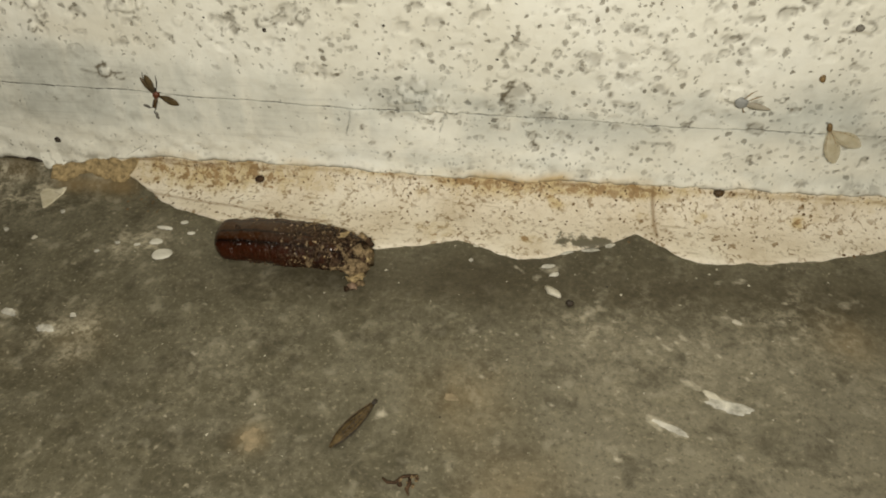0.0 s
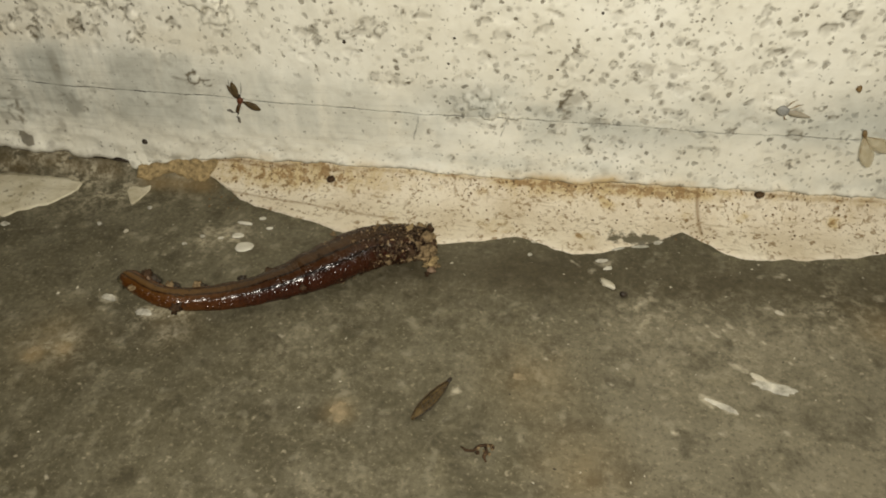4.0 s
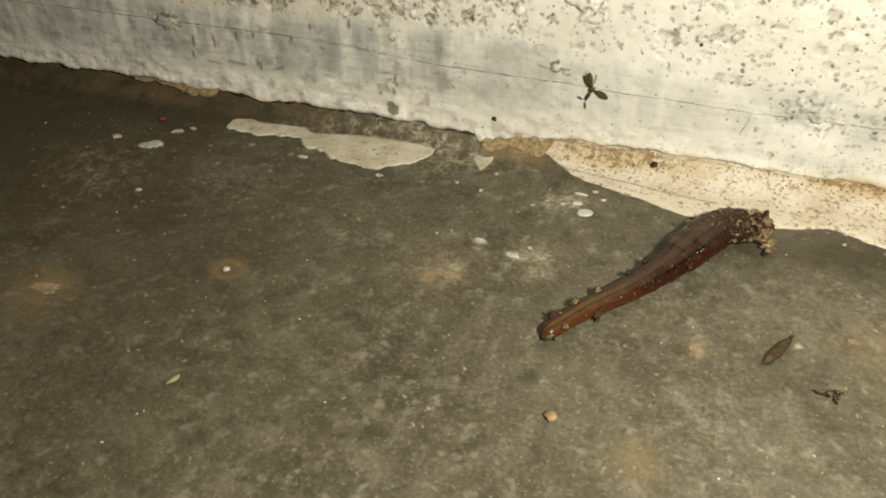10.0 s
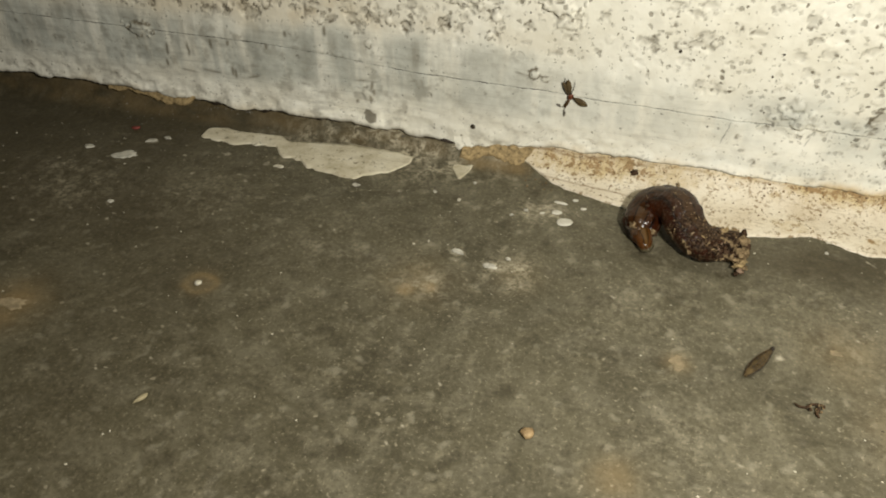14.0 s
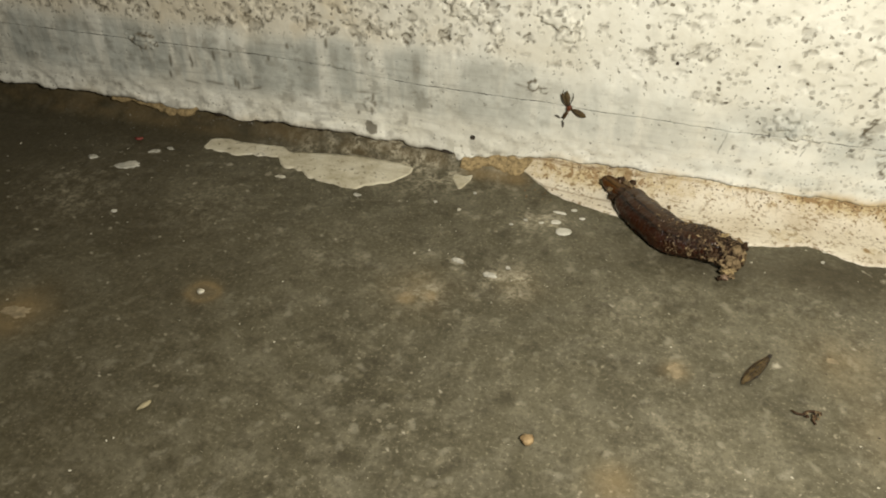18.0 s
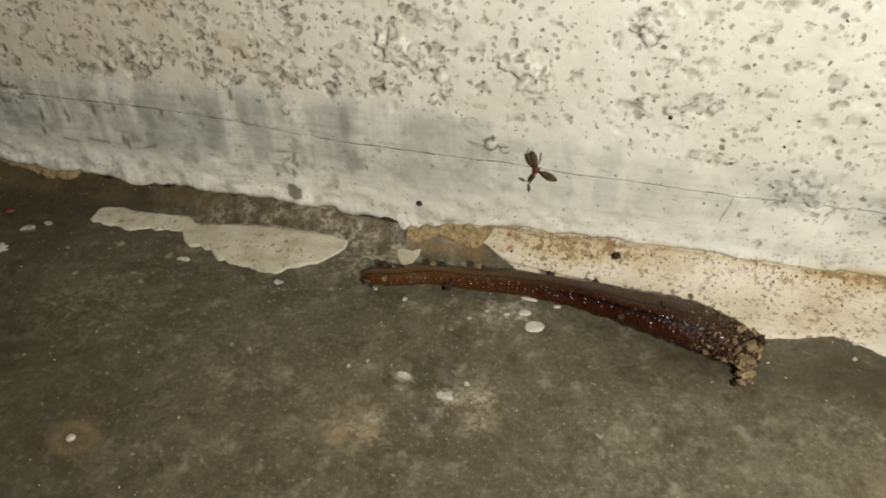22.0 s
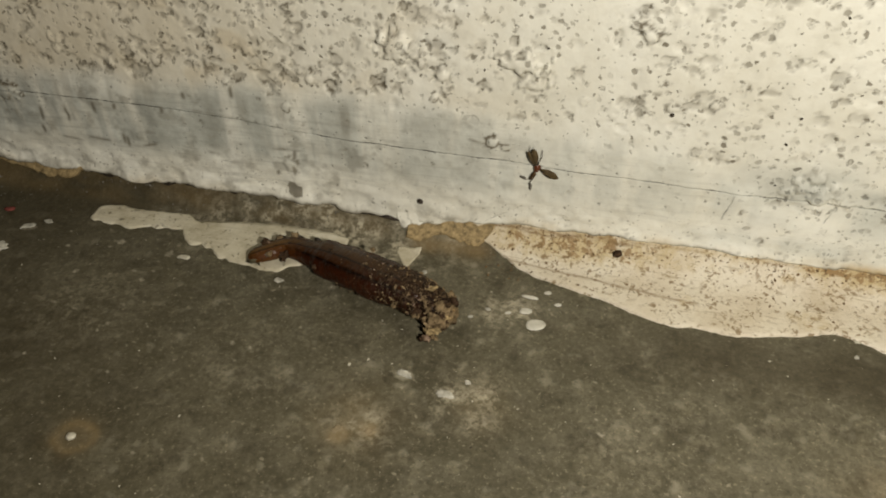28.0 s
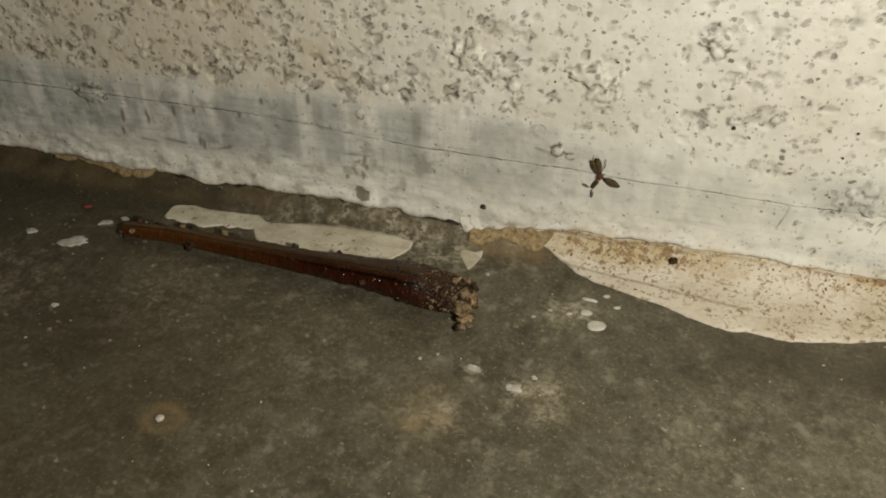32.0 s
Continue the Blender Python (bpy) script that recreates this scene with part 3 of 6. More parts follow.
    for cx, cy, r, s in ((-1.45, 3.5, 0.5, 0.4), (-1.58, 3.74, 0.10, 1.5), (-1.26, 3.6, 0.09, 1.6), (-6.9, 5.5, 0.45, 1.0), (2.25, 4.12, 0.16, 1.0), (-4.52, 4.36, 0.24, 0.6), (4.35, 3.4, 0.5, 0.45), (1.7, 6.1, 0.3, 0.6), (-0.1, 3.0, 0.35, 0.35), (5.0, 4.6, 0.5, 0.5), (8.6, 2.2, 0.35, 0.5)):
        ochre += s * np.exp(-(((X - cx) ** 2 + (y - cy) ** 2) / r**2)) * (0.2 + 1.3 * fbm(X * 4, Q * 4, 4, 15))
    ochre += 1.3 * np.exp(-(((Q + 0.24) / 0.15) ** 2)) * np.clip((X + 1.75) / 0.2, 0, 1) * np.clip((-0.35 - X) / 0.2, 0, 1) * (0.3 + 1.0 * fbm(X * 6, Q * 6, 4, 29))
    halo = np.hypot((X + 4.50) * 0.85, y - 4.40) + 0.08 * (fbm(X * 6, Q * 6, 3, 27) - 0.5)
    ochre += 0.65 * np.exp(-(((halo - 0.19) / 0.05) ** 2)) * (0.3 + 1.0 * fbm(X * 7, Q * 7, 3, 28))
    ochre += 0.5 * np.clip((-1.7 - X) / 0.4, 0, 1) * np.clip((-0.15 - Q) / 0.2, 0, 1) * np.clip(3 * fbm(X * 2.2, Q * 4, 4, 19) - 0.9, 0, 1)
    chalk = np.zeros_like(X)
    for cx, cy, r, s in ((0.0, 1.38, 0.30, 1.9), (-0.22, 2.95, 0.36, 1.3), (-1.4, 3.5, 0.42, 0.6), (5.6, 2.4, 0.6, 0.3), (7.4, 2.6, 0.7, 0.3), (5.7, 2.1, 0.35, 0.4), (6.3, 3.2, 0.8, 0.25), (6.6, 1.9, 0.6, 0.25), (8.6, 2.6, 0.8, 0.25), (-8.0, 2.6, 0.9, 0.4), (4.3, 3.3, 0.5, 0.3), (3.9, 2.4, 0.5, 0.2), (1.6, 3.4, 0.7, 0.3), (-3.0, 3.0, 0.8, 0.25), (-5.6, 2.4, 0.8, 0.3), (2.6, 5.2, 0.8, 0.3), (-1.0, 0.55, 0.4, 0.4), (8.2, 1.9, 0.6, 0.4), (2.5, 2.4, 1.2, 0.14), (-2.5, 0.3, 0.7, 1.2), (-3.5, 0.3, 0.6, 1.0), (-4.5, 0.35, 0.6, 0.6), (-1.9, 0.6, 0.4, 0.6)):
        chalk += s * np.exp(-(((X - cx) ** 2 + (y - cy) ** 2) / r**2)) * np.clip(2.6 * fbm(X * 7, Q * 7, 4, 25) - 0.8, 0, 1.4)
    # floor colour gets unevenly paler towards the right, clear of the wall
    pale_right = np.clip((X - 4.2) / 1.6, 0, 1) * np.clip((y - 1.7) / 0.7, 0, 1) * np.clip((6.5 - y) / 2, 0, 1) * np.clip(0.15 + 1.3 * fbm(X * 1.6, Q * 1.6, 4, 26), 0, 1)
    me = grid_mesh("floor", np.stack([X, Y, Z], -1), FLOOR, flip=True, pale_right=pale_right, damp_dark=damp_dark, ochre=ochre, chalk=chalk, white=white)
    return tagged(new("floor", me), "worn grey concrete floor with pale mottling", "floor", kind="structure")


# ---- wall of rough limewashed plaster ----
def wall_foot(x):
    """Height of the ragged lower edge of the plaster."""
    v = curve_of(x, [(-20, 0.42), (-8.8, 0.42), (-7, 0.35), (-5.9, 0.31), (-4.6, 0.36), (-3.5, 0.33), (-2.7, 0.28), (-1.85, 0.22), (-1.5, 0.26), (-0.7, 0.38), (2, 0.42), (4.3, 0.37), (6.4, 0.43), (9.4, 0.46), (14, 0.44)])
    return v + 0.12 * (fbm(x * 3.1, x * 0 + 2, 5, 40) - 0.5) + 0.028 * (fbm(x * 13.0, x * 0 + 6, 3, 41) - 0.5)


def build_wall():
    xs = np.concatenate([[-150, -60, -30, -18], np.arange(-13, 11, 0.023), [16, 24, 50, 150]])
    ts = np.concatenate([np.arange(0, 4.7, 0.023), [5.2, 6, 8, 14, 30, 80, 240]])
    X, T = np.meshgrid(xs, ts)
    foot = wall_foot(X)
    Z = foot + T * np.where(T < 4.7, (4.7 - foot + 0.4) / 4.7, 1) + np.where(T < 4.7, 0, 0.4)
    near = ((X > -13.1) & (X < 11) & (T < 4.7)).astype(float)
    rng = np.random.RandomState(11)
    out = 0.04 * (fbm(X * 0.9, Z * 0.9, 4, 50) - 0.5) + 0.010 * (fbm(X * 5, Z * 5, 3, 60) - 0.5)
    grime_shade = 0.16 * np.clip(3.2 * fbm(X * 3.2, Z * 3.2, 5, 66) - 1.75, 0, 1)
    # smooth band along the foot, rough above and to the right
    top = curve_of(X, [(-20, 2.1), (-8, 2.08), (-4, 2.12), (-2, 2.15), (-0.2, 1.95), (1.6, 1.9), (2.4, 1.5), (3.4, 1.0), (5, 0.75), (9.5, 0.6), (14, 0.6)])
    band = 1 / (1 + np.exp((Z - top - 0.35 * (fbm(X * 1.6, Z * 1.6, 3, 70) - 0.5)) / 0.07))
    out += 0.03 * band
    out += 0.085 * np.exp(-((T / 0.40) ** 2)) * (fbm(X * 3.0, Z * 4.5, 4, 73) - 0.5) * np.clip((3.0 - X) / 3, 0.35, 1)
    out += 0.03 * band * np.clip(2.4 * fbm(X * 1.5, Z * 2.3, 3, 72) - 1.2, 0, 1)
    out += 0.09 * np.exp(-((T / 0.38) ** 2)) * np.clip(fbm(X * 2.3, Z * 3.0, 3, 74) - 0.35, 0, 1) * np.clip((0.5 - X) / 1.5, 0.25, 1)
    streak = fbm(X * 4.0, Z * 0.45, 4, 77)
    right = np.exp(-(((Z - 1.45 - 0.1 * np.sin(X)) / 0.45) ** 2)) * np.clip((X - 2) / 1.5, 0, 1)
    cool = band * np.clip(0.62 + 3.2 * (streak - 0.42), 0.2, 1) * np.clip((Z - 0.62 - 0.25 * fbm(X * 1.4, X * 0, 3, 79)) / 0.35, 0, 1) * np.clip(1.2 - 0.10 * (X + 6), 0.35, 1) + 0.85 * right * np.clip(3 * fbm(X * 1.3, Z * 2, 3, 80) - 0.7, 0, 1)
    rust = np.exp(-(((Z - foot) / 0.10) ** 2)) * (0.5 * np.clip(3.5 * fbm(X * 1.7, Z * 2, 4, 90) - 1.7, 0, 1) + 0.8 * np.exp(-(((X - 5.2) / 1.5) ** 2)) * np.clip(3 * fbm(X * 3, Z * 5, 3, 91) - 0.8, 0, 1))
    rust = np.maximum(rust, 0.45 * np.clip((0.5 - X) / 5, 0, 1) * (1 - band) * np.clip(4 * fbm(X * 1.8, Z * 1.8, 4, 92) - 1.7, 0, 1))
    rust = np.maximum(rust, 0.42 * np.clip((-1.0 - X) / 5, 0, 1) * (1 - band) * (0.4 + 0.9 * fbm(X * 0.9, Z * 0.9, 3, 94)))
    # blisters and pits, thicker on the rough part
    spots = []
    tries = 0
    while len(spots) < 1500 and tries < 12000:
        tries += 1
        x, z = rng.uniform(-13, 11), rng.uniform(0.5, 4.9)
        tb = float(np.interp(x, [-20, -2, 1.6, 2.4, 3.4, 5, 14], [2.12, 2.12, 1.9, 1.5, 1.0, 0.75, 0.6]))
        if z < tb + 0.1 and rng.rand() > 0.2:
            continue
        if rng.rand() > 0.35 + 1.1 * max(0.0, float(fbm(np.array([x * 1.1]), np.array([z * 1.1]), 3, 99)[0]) - 0.3):
            continue
        r = 0.022 + 0.05 * rng.rand() ** 2.0
        if z < tb:
            r *= 0.6
        spots.append((x, z, r, 0.7 if rng.rand() < 0.18 else -1.0, rng.uniform(0.15, 1.1)))
    for x, z, r, s, g in ((1.24, 3.36, 0.13, 1.4, 1.3), (-7.85, 1.66, 0.14, 1.0, 1.4), (-0.52, 1.71, 0.07, 0.8, 1.4), (-0.36, 1.64, 0.05, 0.6, 1.4), (-5.9, 2.25, 0.09, 1.0, 1.2), (-5.2, 2.4, 0.08, 1.0, 1.2), (-3.0, 2.35, 0.09, 1.0, 1.2), (-1.76, 2.95, 0.17, 1.3, 0.5), (-1.2, 2.6, 0.10, 1.2, 0.8), (-0.2, 2.86, 0.17, 1.4, 0.7),
                          (-0.05, 2.6, 0.12, 1.0, 0.6), (3.60, 1.42, 0.15, 1.8, 0.18), (3.40, 1.53, 0.10, 1.7, 0.2), (3.76, 1.55, 0.09, 1.6, 0.25), (3.30, 1.63, 0.08, 1.4, 0.3), (3.52, 1.70, 0.08, 1.3, 0.4), (3.85, 1.38, 0.07, 1.3, 0.25), (3.2, 1.45, 0.06, 1.2, 0.3), (4.72, 1.67, 0.09, -0.8, 1.2), (-3.37, 1.9, 0.07, 0.8, 1.2), (-3.94, 1.63, 0.06, 0.9, 1.0),
                          (-3.45, 0.95, 0.08, 0.7, 0.9), (8.45, 2.73, 0.10, 0.8, 1.0), (7.3, 1.78, 0.13, 0.6, 1.0)):
        spots.append((x, z, r, s, g))
    for _ in range(520):
        x = -1.0 - 12 * rng.rand() ** 1.2
        spots.append((x, 2.18 + 2.6 * rng.rand() ** 1.3, 0.022 + 0.05 * rng.rand() ** 1.6, rng.choice((0.9, -1.1, -1.2, -0.9)), rng.uniform(0.6, 1.3)))
    x0, dx = xs[4], 0.023
    ncol = len(xs) - 8
    for x, z, r, s, g in spots:
        c0, c1 = max(0, int((x - 2.2 * r - x0) / dx)), min(ncol, int((x + 2.2 * r - x0) / dx) + 2)
        zc = Z[:, 4 + (c0 + c1) // 2] if c1 > c0 else None
        if zc is None:
            continue
        rows_ = np.nonzero(np.abs(zc - z) < 2.3 * r)[0]
        if not len(rows_):
            continue
        sl = (slice(rows_[0], rows_[-1] + 1), slice(4 + c0, 4 + c1))
        w = 1 + 1.5 * (fbm(X[sl] * 13 + x * 7, Z[sl] * 13, 2, 7) - 0.5)
        d = np.hypot((X[sl] - x) * (1 + 0.4 * np.sin(x * 37)), (Z[sl] - z) * (1.1 + 0.3 * np.sin(z * 51))) / r * w
        out[sl] += s * 0.36 * r * np.exp(-(d**4)) - 0.10 * r * np.exp(-(((d - 1.15) / 0.25) ** 2))
        # rims and pit hollows darkened in the colour
        ring = np.exp(-(((d - 1.05) / 0.24) ** 2)) * np.clip(4 * fbm(X[sl] * 10 + x, Z[sl] * 10 - z, 2, 17) - 1.6, 0, 1)
        grime_shade[sl] = np.maximum(grime_shade[sl], g * (0.85 * ring + (0.42 * np.exp(-(d**3)) if s < 0 else 0.06)))
    # the long hair crack, and two short ones across it
    line = curve_of(X, [(-14, 1.7), (-7.8, 1.67), (-5.5, 1.68), (-4, 1.6), (-2.4, 1.47), (-0.6, 1.45), (0.9, 1.39), (2.6, 1.345), (4, 1.335), (6.5, 1.31), (8.2, 1.32), (12, 1.33)]) + 0.02 * (fbm(X * 2.5, X * 0, 3, 44) - 0.5)
    there = np.clip(np.clip(5 * fbm(X * 0.9, X * 0 + 5, 2, 47) - 0.6, 0.35, 1) + 0.3 * np.clip((-1.0 - X) / 2, 0, 1) - 0.25 * np.clip((X - 2.5) / 1, 0, 1), 0, 1)
    split, splitting = np.ones_like(X), np.zeros_like(X)
    for cx, z0, z1, lean in ((2.62, 0.90, 1.34, 0.22), (3.85, 1.02, 1.36, 0.3), (7.6, 0.75, 0.95, 2.2), (-0.25, 0.4, 0.6, 1.8)):
        far = X - cx - lean * (Z - z1)
        here = (np.abs(far) < 0.2) & (Z > z0 - 0.06) & (Z < z1 + 0.06)
        split = np.where(here, 0.5 + far, split)
        splitting = np.where(here, np.clip(np.minimum(Z - z0, z1 - Z) / 0.05, 0, 1), splitting)
    # lip edge: crack shade, shadow line and crumb dirt put into the colour
    edge = np.exp(-((T / 0.05) ** 2)) * np.clip((-1.7 - X) / 0.3, 0, 1) * np.clip(3 * fbm(X * 2, X * 0 + 3, 3, 81) - 0.6, 0, 1)
    edge = np.maximum(edge, 0.75 * np.exp(-((T / 0.035) ** 2)) * np.clip(5 * fbm(X * 4, X * 0 + 8, 4, 82) - 2.0, 0, 1))
    grime_shade = np.maximum(grime_shade, 0.9 * edge)
    grime_shade = np.maximum(grime_shade, 0.5 * np.exp(-((T / 0.32) ** 2)) * np.clip(5 * fbm(X * 5.5, Z * 7, 4, 89) - 2.9, 0, 1))
    grime_shade = np.maximum(grime_shade, 0.42 * band * np.clip((1.0 - X) / 3, 0, 1) * np.clip(7 * fbm(X * 3.6, Z * 4.6, 5, 95) - 4.1, 0, 1))
    grime_shade = np.maximum(grime_shade, 0.22 * band * np.clip((0.0 - X) / 3, 0, 1) * np.clip(4 * fbm(X * 1.3, Z * 9, 4, 96) - 2.1, 0, 1))
    # broken scratches along the band
    for cx, cz, wide, lean in ((-3.46, 1.2, 0.22, 0.0), (-6.3, 0.98, 0.5, -0.1), (-4.9, 1.02, 0.35, -0.1), (-5.6, 1.0, 0.2, 0.3), (-0.7, 1.7, 0.2, -0.2), (5.75, 1.62, 0.25, 0.0), (6.9, 1.05, 0.5, 0.0), (-7.0, 0.95, 0.3, -0.1)):
        grime_shade = np.maximum(grime_shade, 0.75 * np.exp(-(((Z - cz - lean * (X - cx)) / 0.022) ** 2) - ((X - cx) / wide) ** 4) * np.clip(4 * fbm(X * 5, Z * 5, 2, 93) - 1.4, 0, 1))
    # marks down the band at the far end, as if a tool had pressed in
    for cx, cz, hgt in ((-7.34, 1.33, 0.13), (-6.89, 1.38, 0.14), (-6.05, 1.6, 0.06), (-6.0, 1.0, 0.10), (-7.4, 1.05, 0.08), (-3.4, 0.85, 0.09), (-4.47, 2.37, 0.15), (-4.15, 2.04, 0.1), (-6.4, 1.55, 0.12), (-6.05, 1.05, 0.10), (-3.36, 1.12, 0.09), (-3.66, 0.78, 0.05), (-5.3, 1.62, 0.06), (-4.9, 1.9, 0.06), (4.51, 2.21, 0.05), (5.84, 1.72, 0.045)):
        grime_shade = np.maximum(grime_shade, 0.9 * np.exp(-(((X - cx - 0.05 * (Z - cz) - 0.03 * (fbm(X * 0 + cx, Z * 6, 2, 98) - 0.5)) / 0.032) ** 2) - ((Z - cz) / hgt) ** 4))
    grime_shade = np.maximum(grime_shade, 0.8 * (np.hypot((X + 3.42) * (1.2 + 0.6 * (Z - 0.5)), Z - 0.52) + 0.12 * (fbm(X * 8, Z * 8, 3, 87) - 0.5) < 0.14))
    pock = np.clip(1 - band, 0, 1) * np.clip(0.72 + 2.4 * (fbm(X * 0.8, Z * 0.8, 3, 83) - 0.40) + 0.4 * np.clip((-1 - X) / 3, 0, 1), 0.15, 1) + 0.12
    low = np.exp(-(((Z - 0.62) / 0.17) ** 2)) * np.clip((X - 1.6) / 1.2, 0, 1)
    pock = np.maximum(pock, 0.6 * low)
    fleck = np.clip(np.exp(-(((Z - 0.62) / 0.26) ** 2)) * np.clip((X - 1.2) / 1.4, 0.0, 1) * (0.5 + 0.9 * fbm(X * 1.5, Z * 2, 3, 85)) + 0.35 * right + 0.22 * (1 - band), 0, 1)
    fleck = np.maximum(fleck, 0.85 * np.exp(-((T / 0.30) ** 2)) + 0.2 * band * np.clip(4 * fbm(X * 1.2, Z * 1.6, 3, 86) - 1.9, 0, 1))
    sleek = band * np.clip((T - 0.05) / 0.3, 0.2, 1) * np.clip(1.15 - (X + 6) / 12, 0.35, 1)
    column = band * np.clip((-0.5 - X) / 1.5, 0, 1) * np.exp(-(((Z - 1.75) / 0.4) ** 2)) * np.clip(5 * fbm(X * 5.5, Z * 0.5, 3, 88) - 2.7, 0, 1)
    grime_shade = np.maximum(grime_shade, 0.34 * column)
    cool = np.maximum(cool, 0.5 * low * np.clip(2.5 * fbm(X * 2, Z * 3, 3, 84) - 0.7, 0, 1))
    lip = np.exp(-((T / 0.10) ** 2))
    Y = -(out * near + 0.02) - 0.035 * lip * near
    pts = np.stack([X, Y, Z], -1)
    # turned-under edge gives the plaster its thickness at the foot
    under = pts[:1].copy()
    under[..., 1], under[..., 2] = 0.25, under[..., 2] + 0.05
    pts = np.concatenate([under, pts])
    pad = lambda a: np.concatenate([a[:1], a])
    me = grid_mesh("wall_north", pts, WALL, grime_shade=pad(grime_shade * near), pock=pad(pock * near), fleck=pad(fleck * near), sleek=pad(sleek * near), crack=pad(0.5 + (Z - line)), cracked=pad(there * near), split=pad(split), splitting=pad(splitting * near), cool=pad(cool), rust=pad(rust * near))
    return tagged(new("wall_north", me), "rough limewashed wall, pitted and cracked above a bluish band", "wall", kind="structure")


def film(name, x0, x1, upper, lower, mat, step=0.025, rows=14, thick=0.03, seed=0, ragged=0.06, **attrs):
    """A skin of paint lying on floor and cove between two edges, given as distances from the cove's foot."""
    xs = np.arange(x0, x1 + step / 2, step)
    up = curve_of(xs, upper) + ragged * 0.5 * (fbm(xs * 3, xs * 0, 4, seed) - 0.5)
    lo = curve_of(xs, lower) + ragged * (fbm(xs * 2.6, xs * 0 + 9, 5, seed + 5) - 0.5) + 0.4 * ragged * (fbm(xs * 7, xs * 0 + 4, 4, seed + 6) - 0.5)
    lo = np.maximum(lo, up + 0.004)
    f = np.concatenate([[0.0], np.linspace(0, 1, rows) ** 0.9, [1.0]])
    hh = np.concatenate([[-0.03], np.full(rows, thick), [-0.03]])
    F, XX = np.meshgrid(f, xs, indexing="ij")
    Q = up * (1 - F) + lo * F
    H = np.repeat(hh[:, None], len(xs), 1) + 0.012 * (fbm(XX * 3, Q * 3, 3, seed + 8) - 0.5)
    H[:, 0] = H[:, -1] = -0.03
    H[1] *= 0.5
    H[-2] *= 0.55
    Y, Z = joint(Q, H)
    extra = {k: fn(XX, Q) for k, fn in attrs.items()}
    return grid_mesh(name, np.stack([XX, Y, Z], -1), mat, **extra)


def build_paint(floor, wall):
    strip = film("paint_strip", -1.9, 13.5, [(-1.9, -0.45), (-0.7, -0.74), (13.5, -0.86)],
                 [(-1.9, -0.42), (-1.5, -0.52), (-0.75, -0.50), (-0.56, -0.38), (-0.36, -0.24), (-0.17, -0.10), (0.22, 0.11), (0.66, 0.22), (1.13, 0.37), (1.65, 0.57), (2.15, 0.67), (2.85, 0.68), (3.2, 0.62), (3.6, 0.53), (4.15, 0.38), (4.4, 0.48), (4.6, 0.60), (4.95, 0.66), (5.3, 0.56), (5.5, 0.44), (5.7, 0.38), (6.0, 0.27), (6.15, 0.16), (6.38, -0.01), (6.6, 0.2), (6.9, 0.43), (7.16, 0.52), (7.5, 0.50), (8.0, 0.42), (8.6, 0.33), (9.1, 0.16), (9.6, 0.0), (11, 0.2), (13.5, 0.3)],
                 STRIP, rows=34, thick=0.035, seed=21, ragged=0.10,
                 rust=lambda X, Q: np.maximum.reduce([
                     0.16 + 0.30 * np.clip(-Q, 0, 1),
                     1.25 * np.exp(-(((Q + 0.61) / 0.15) ** 2)) * (0.55 + 0.8 * fbm(X * 2.2, Q * 5, 3, 38)) * np.clip((X - 3.3) / 0.7, 0, 1) * np.clip((7.2 - X) / 0.8, 0, 1),
                     0.85 * np.exp(-(((Q + 0.55) / 0.22) ** 2) - ((X - 4.6) / 0.9) ** 2),
                     0.95 * np.exp(-(((Q + 0.52) / 0.34) ** 2) - ((X - 0.8) / 1.9) ** 2),
                     0.70 * np.exp(-(((Q + 0.66) / 0.10) ** 2)) * np.clip((X + 0.5) / 1, 0, 1)]
                     + [1.7 * fbm(X * 6, Q * 6, 3, 39) * np.exp(-(((X - a) ** 2 + (Q - c) ** 2 * 1.6) / (1.25 * r) ** 2)) for a, c, r in ((3.52, -0.45, 0.14), (5.25, -0.45, 0.20), (4.21, -0.60, 0.22), (4.75, -0.62, 0.3), (3.0, -0.66, 0.12), (2.3, 0.2, 0.12), (8.4, -0.3, 0.13), (7.2, -0.3, 0.12), (5.0, 0.3, 0.12), (1.15, -0.62, 0.2), (3.75, 0.22, 0.2), (-0.2, -0.5, 0.25))]),
                 worn=lambda X, Q: np.maximum(0.72 * np.exp(-(((Q - 0.28) / 0.2) ** 2) - ((X - 5.75) / 0.62) ** 4), 0.5 * np.exp(-(((Q - 0.5) / 0.1) ** 2) - ((X - 4.0) / 0.4) ** 2)),
                 line=lambda X, Q: np.maximum.reduce([0.8 * np.exp(-(((X - 6.62 - 0.08 * Q) / 0.025) ** 2)) * (Q < 0.1),
                                                      0.8 * np.exp(-(((Q + 0.62 - 0.03 * np.sin(X * 5)) / 0.016) ** 2)) * ((X > -0.6) & (X < 1.5)),
                                                      0.7 * np.exp(-(((Q + 0.05 - 0.14 * (X - 0.4)) / 0.018) ** 2)) * ((X > -0.3) & (X < 2.4)),
                                                      0.75 * np.exp(-(((Q + 0.655 - 0.02 * np.sin(X * 4)) / 0.014) ** 2)) * np.clip(4 * fbm(X * 2.5, Q * 0, 3, 71) - 1.2, 0, 1)]))
    part("paint_strip", strip, floor, "cream paint strip with rusty stains over the wall joint")
    # a dark ribbon added where the lip of plaster would shade the crack
    xs = np.linspace(-12.5, -1.7, 120)
    foot_q = -COVE * np.arccos(1 - np.clip(wall_foot(xs), 0.05, 0.54) / COVE)
    gap = film("joint_crack_shade", -12.5, -1.7, list(zip(xs, foot_q - 0.05)), list(zip(xs, foot_q + 0.02)), DARK, thick=0.014, seed=63, rows=5, ragged=0.16)
    part("joint_crack_shade", gap, floor, "dark ragged ribbon put in for the shaded crack between plaster and floor")
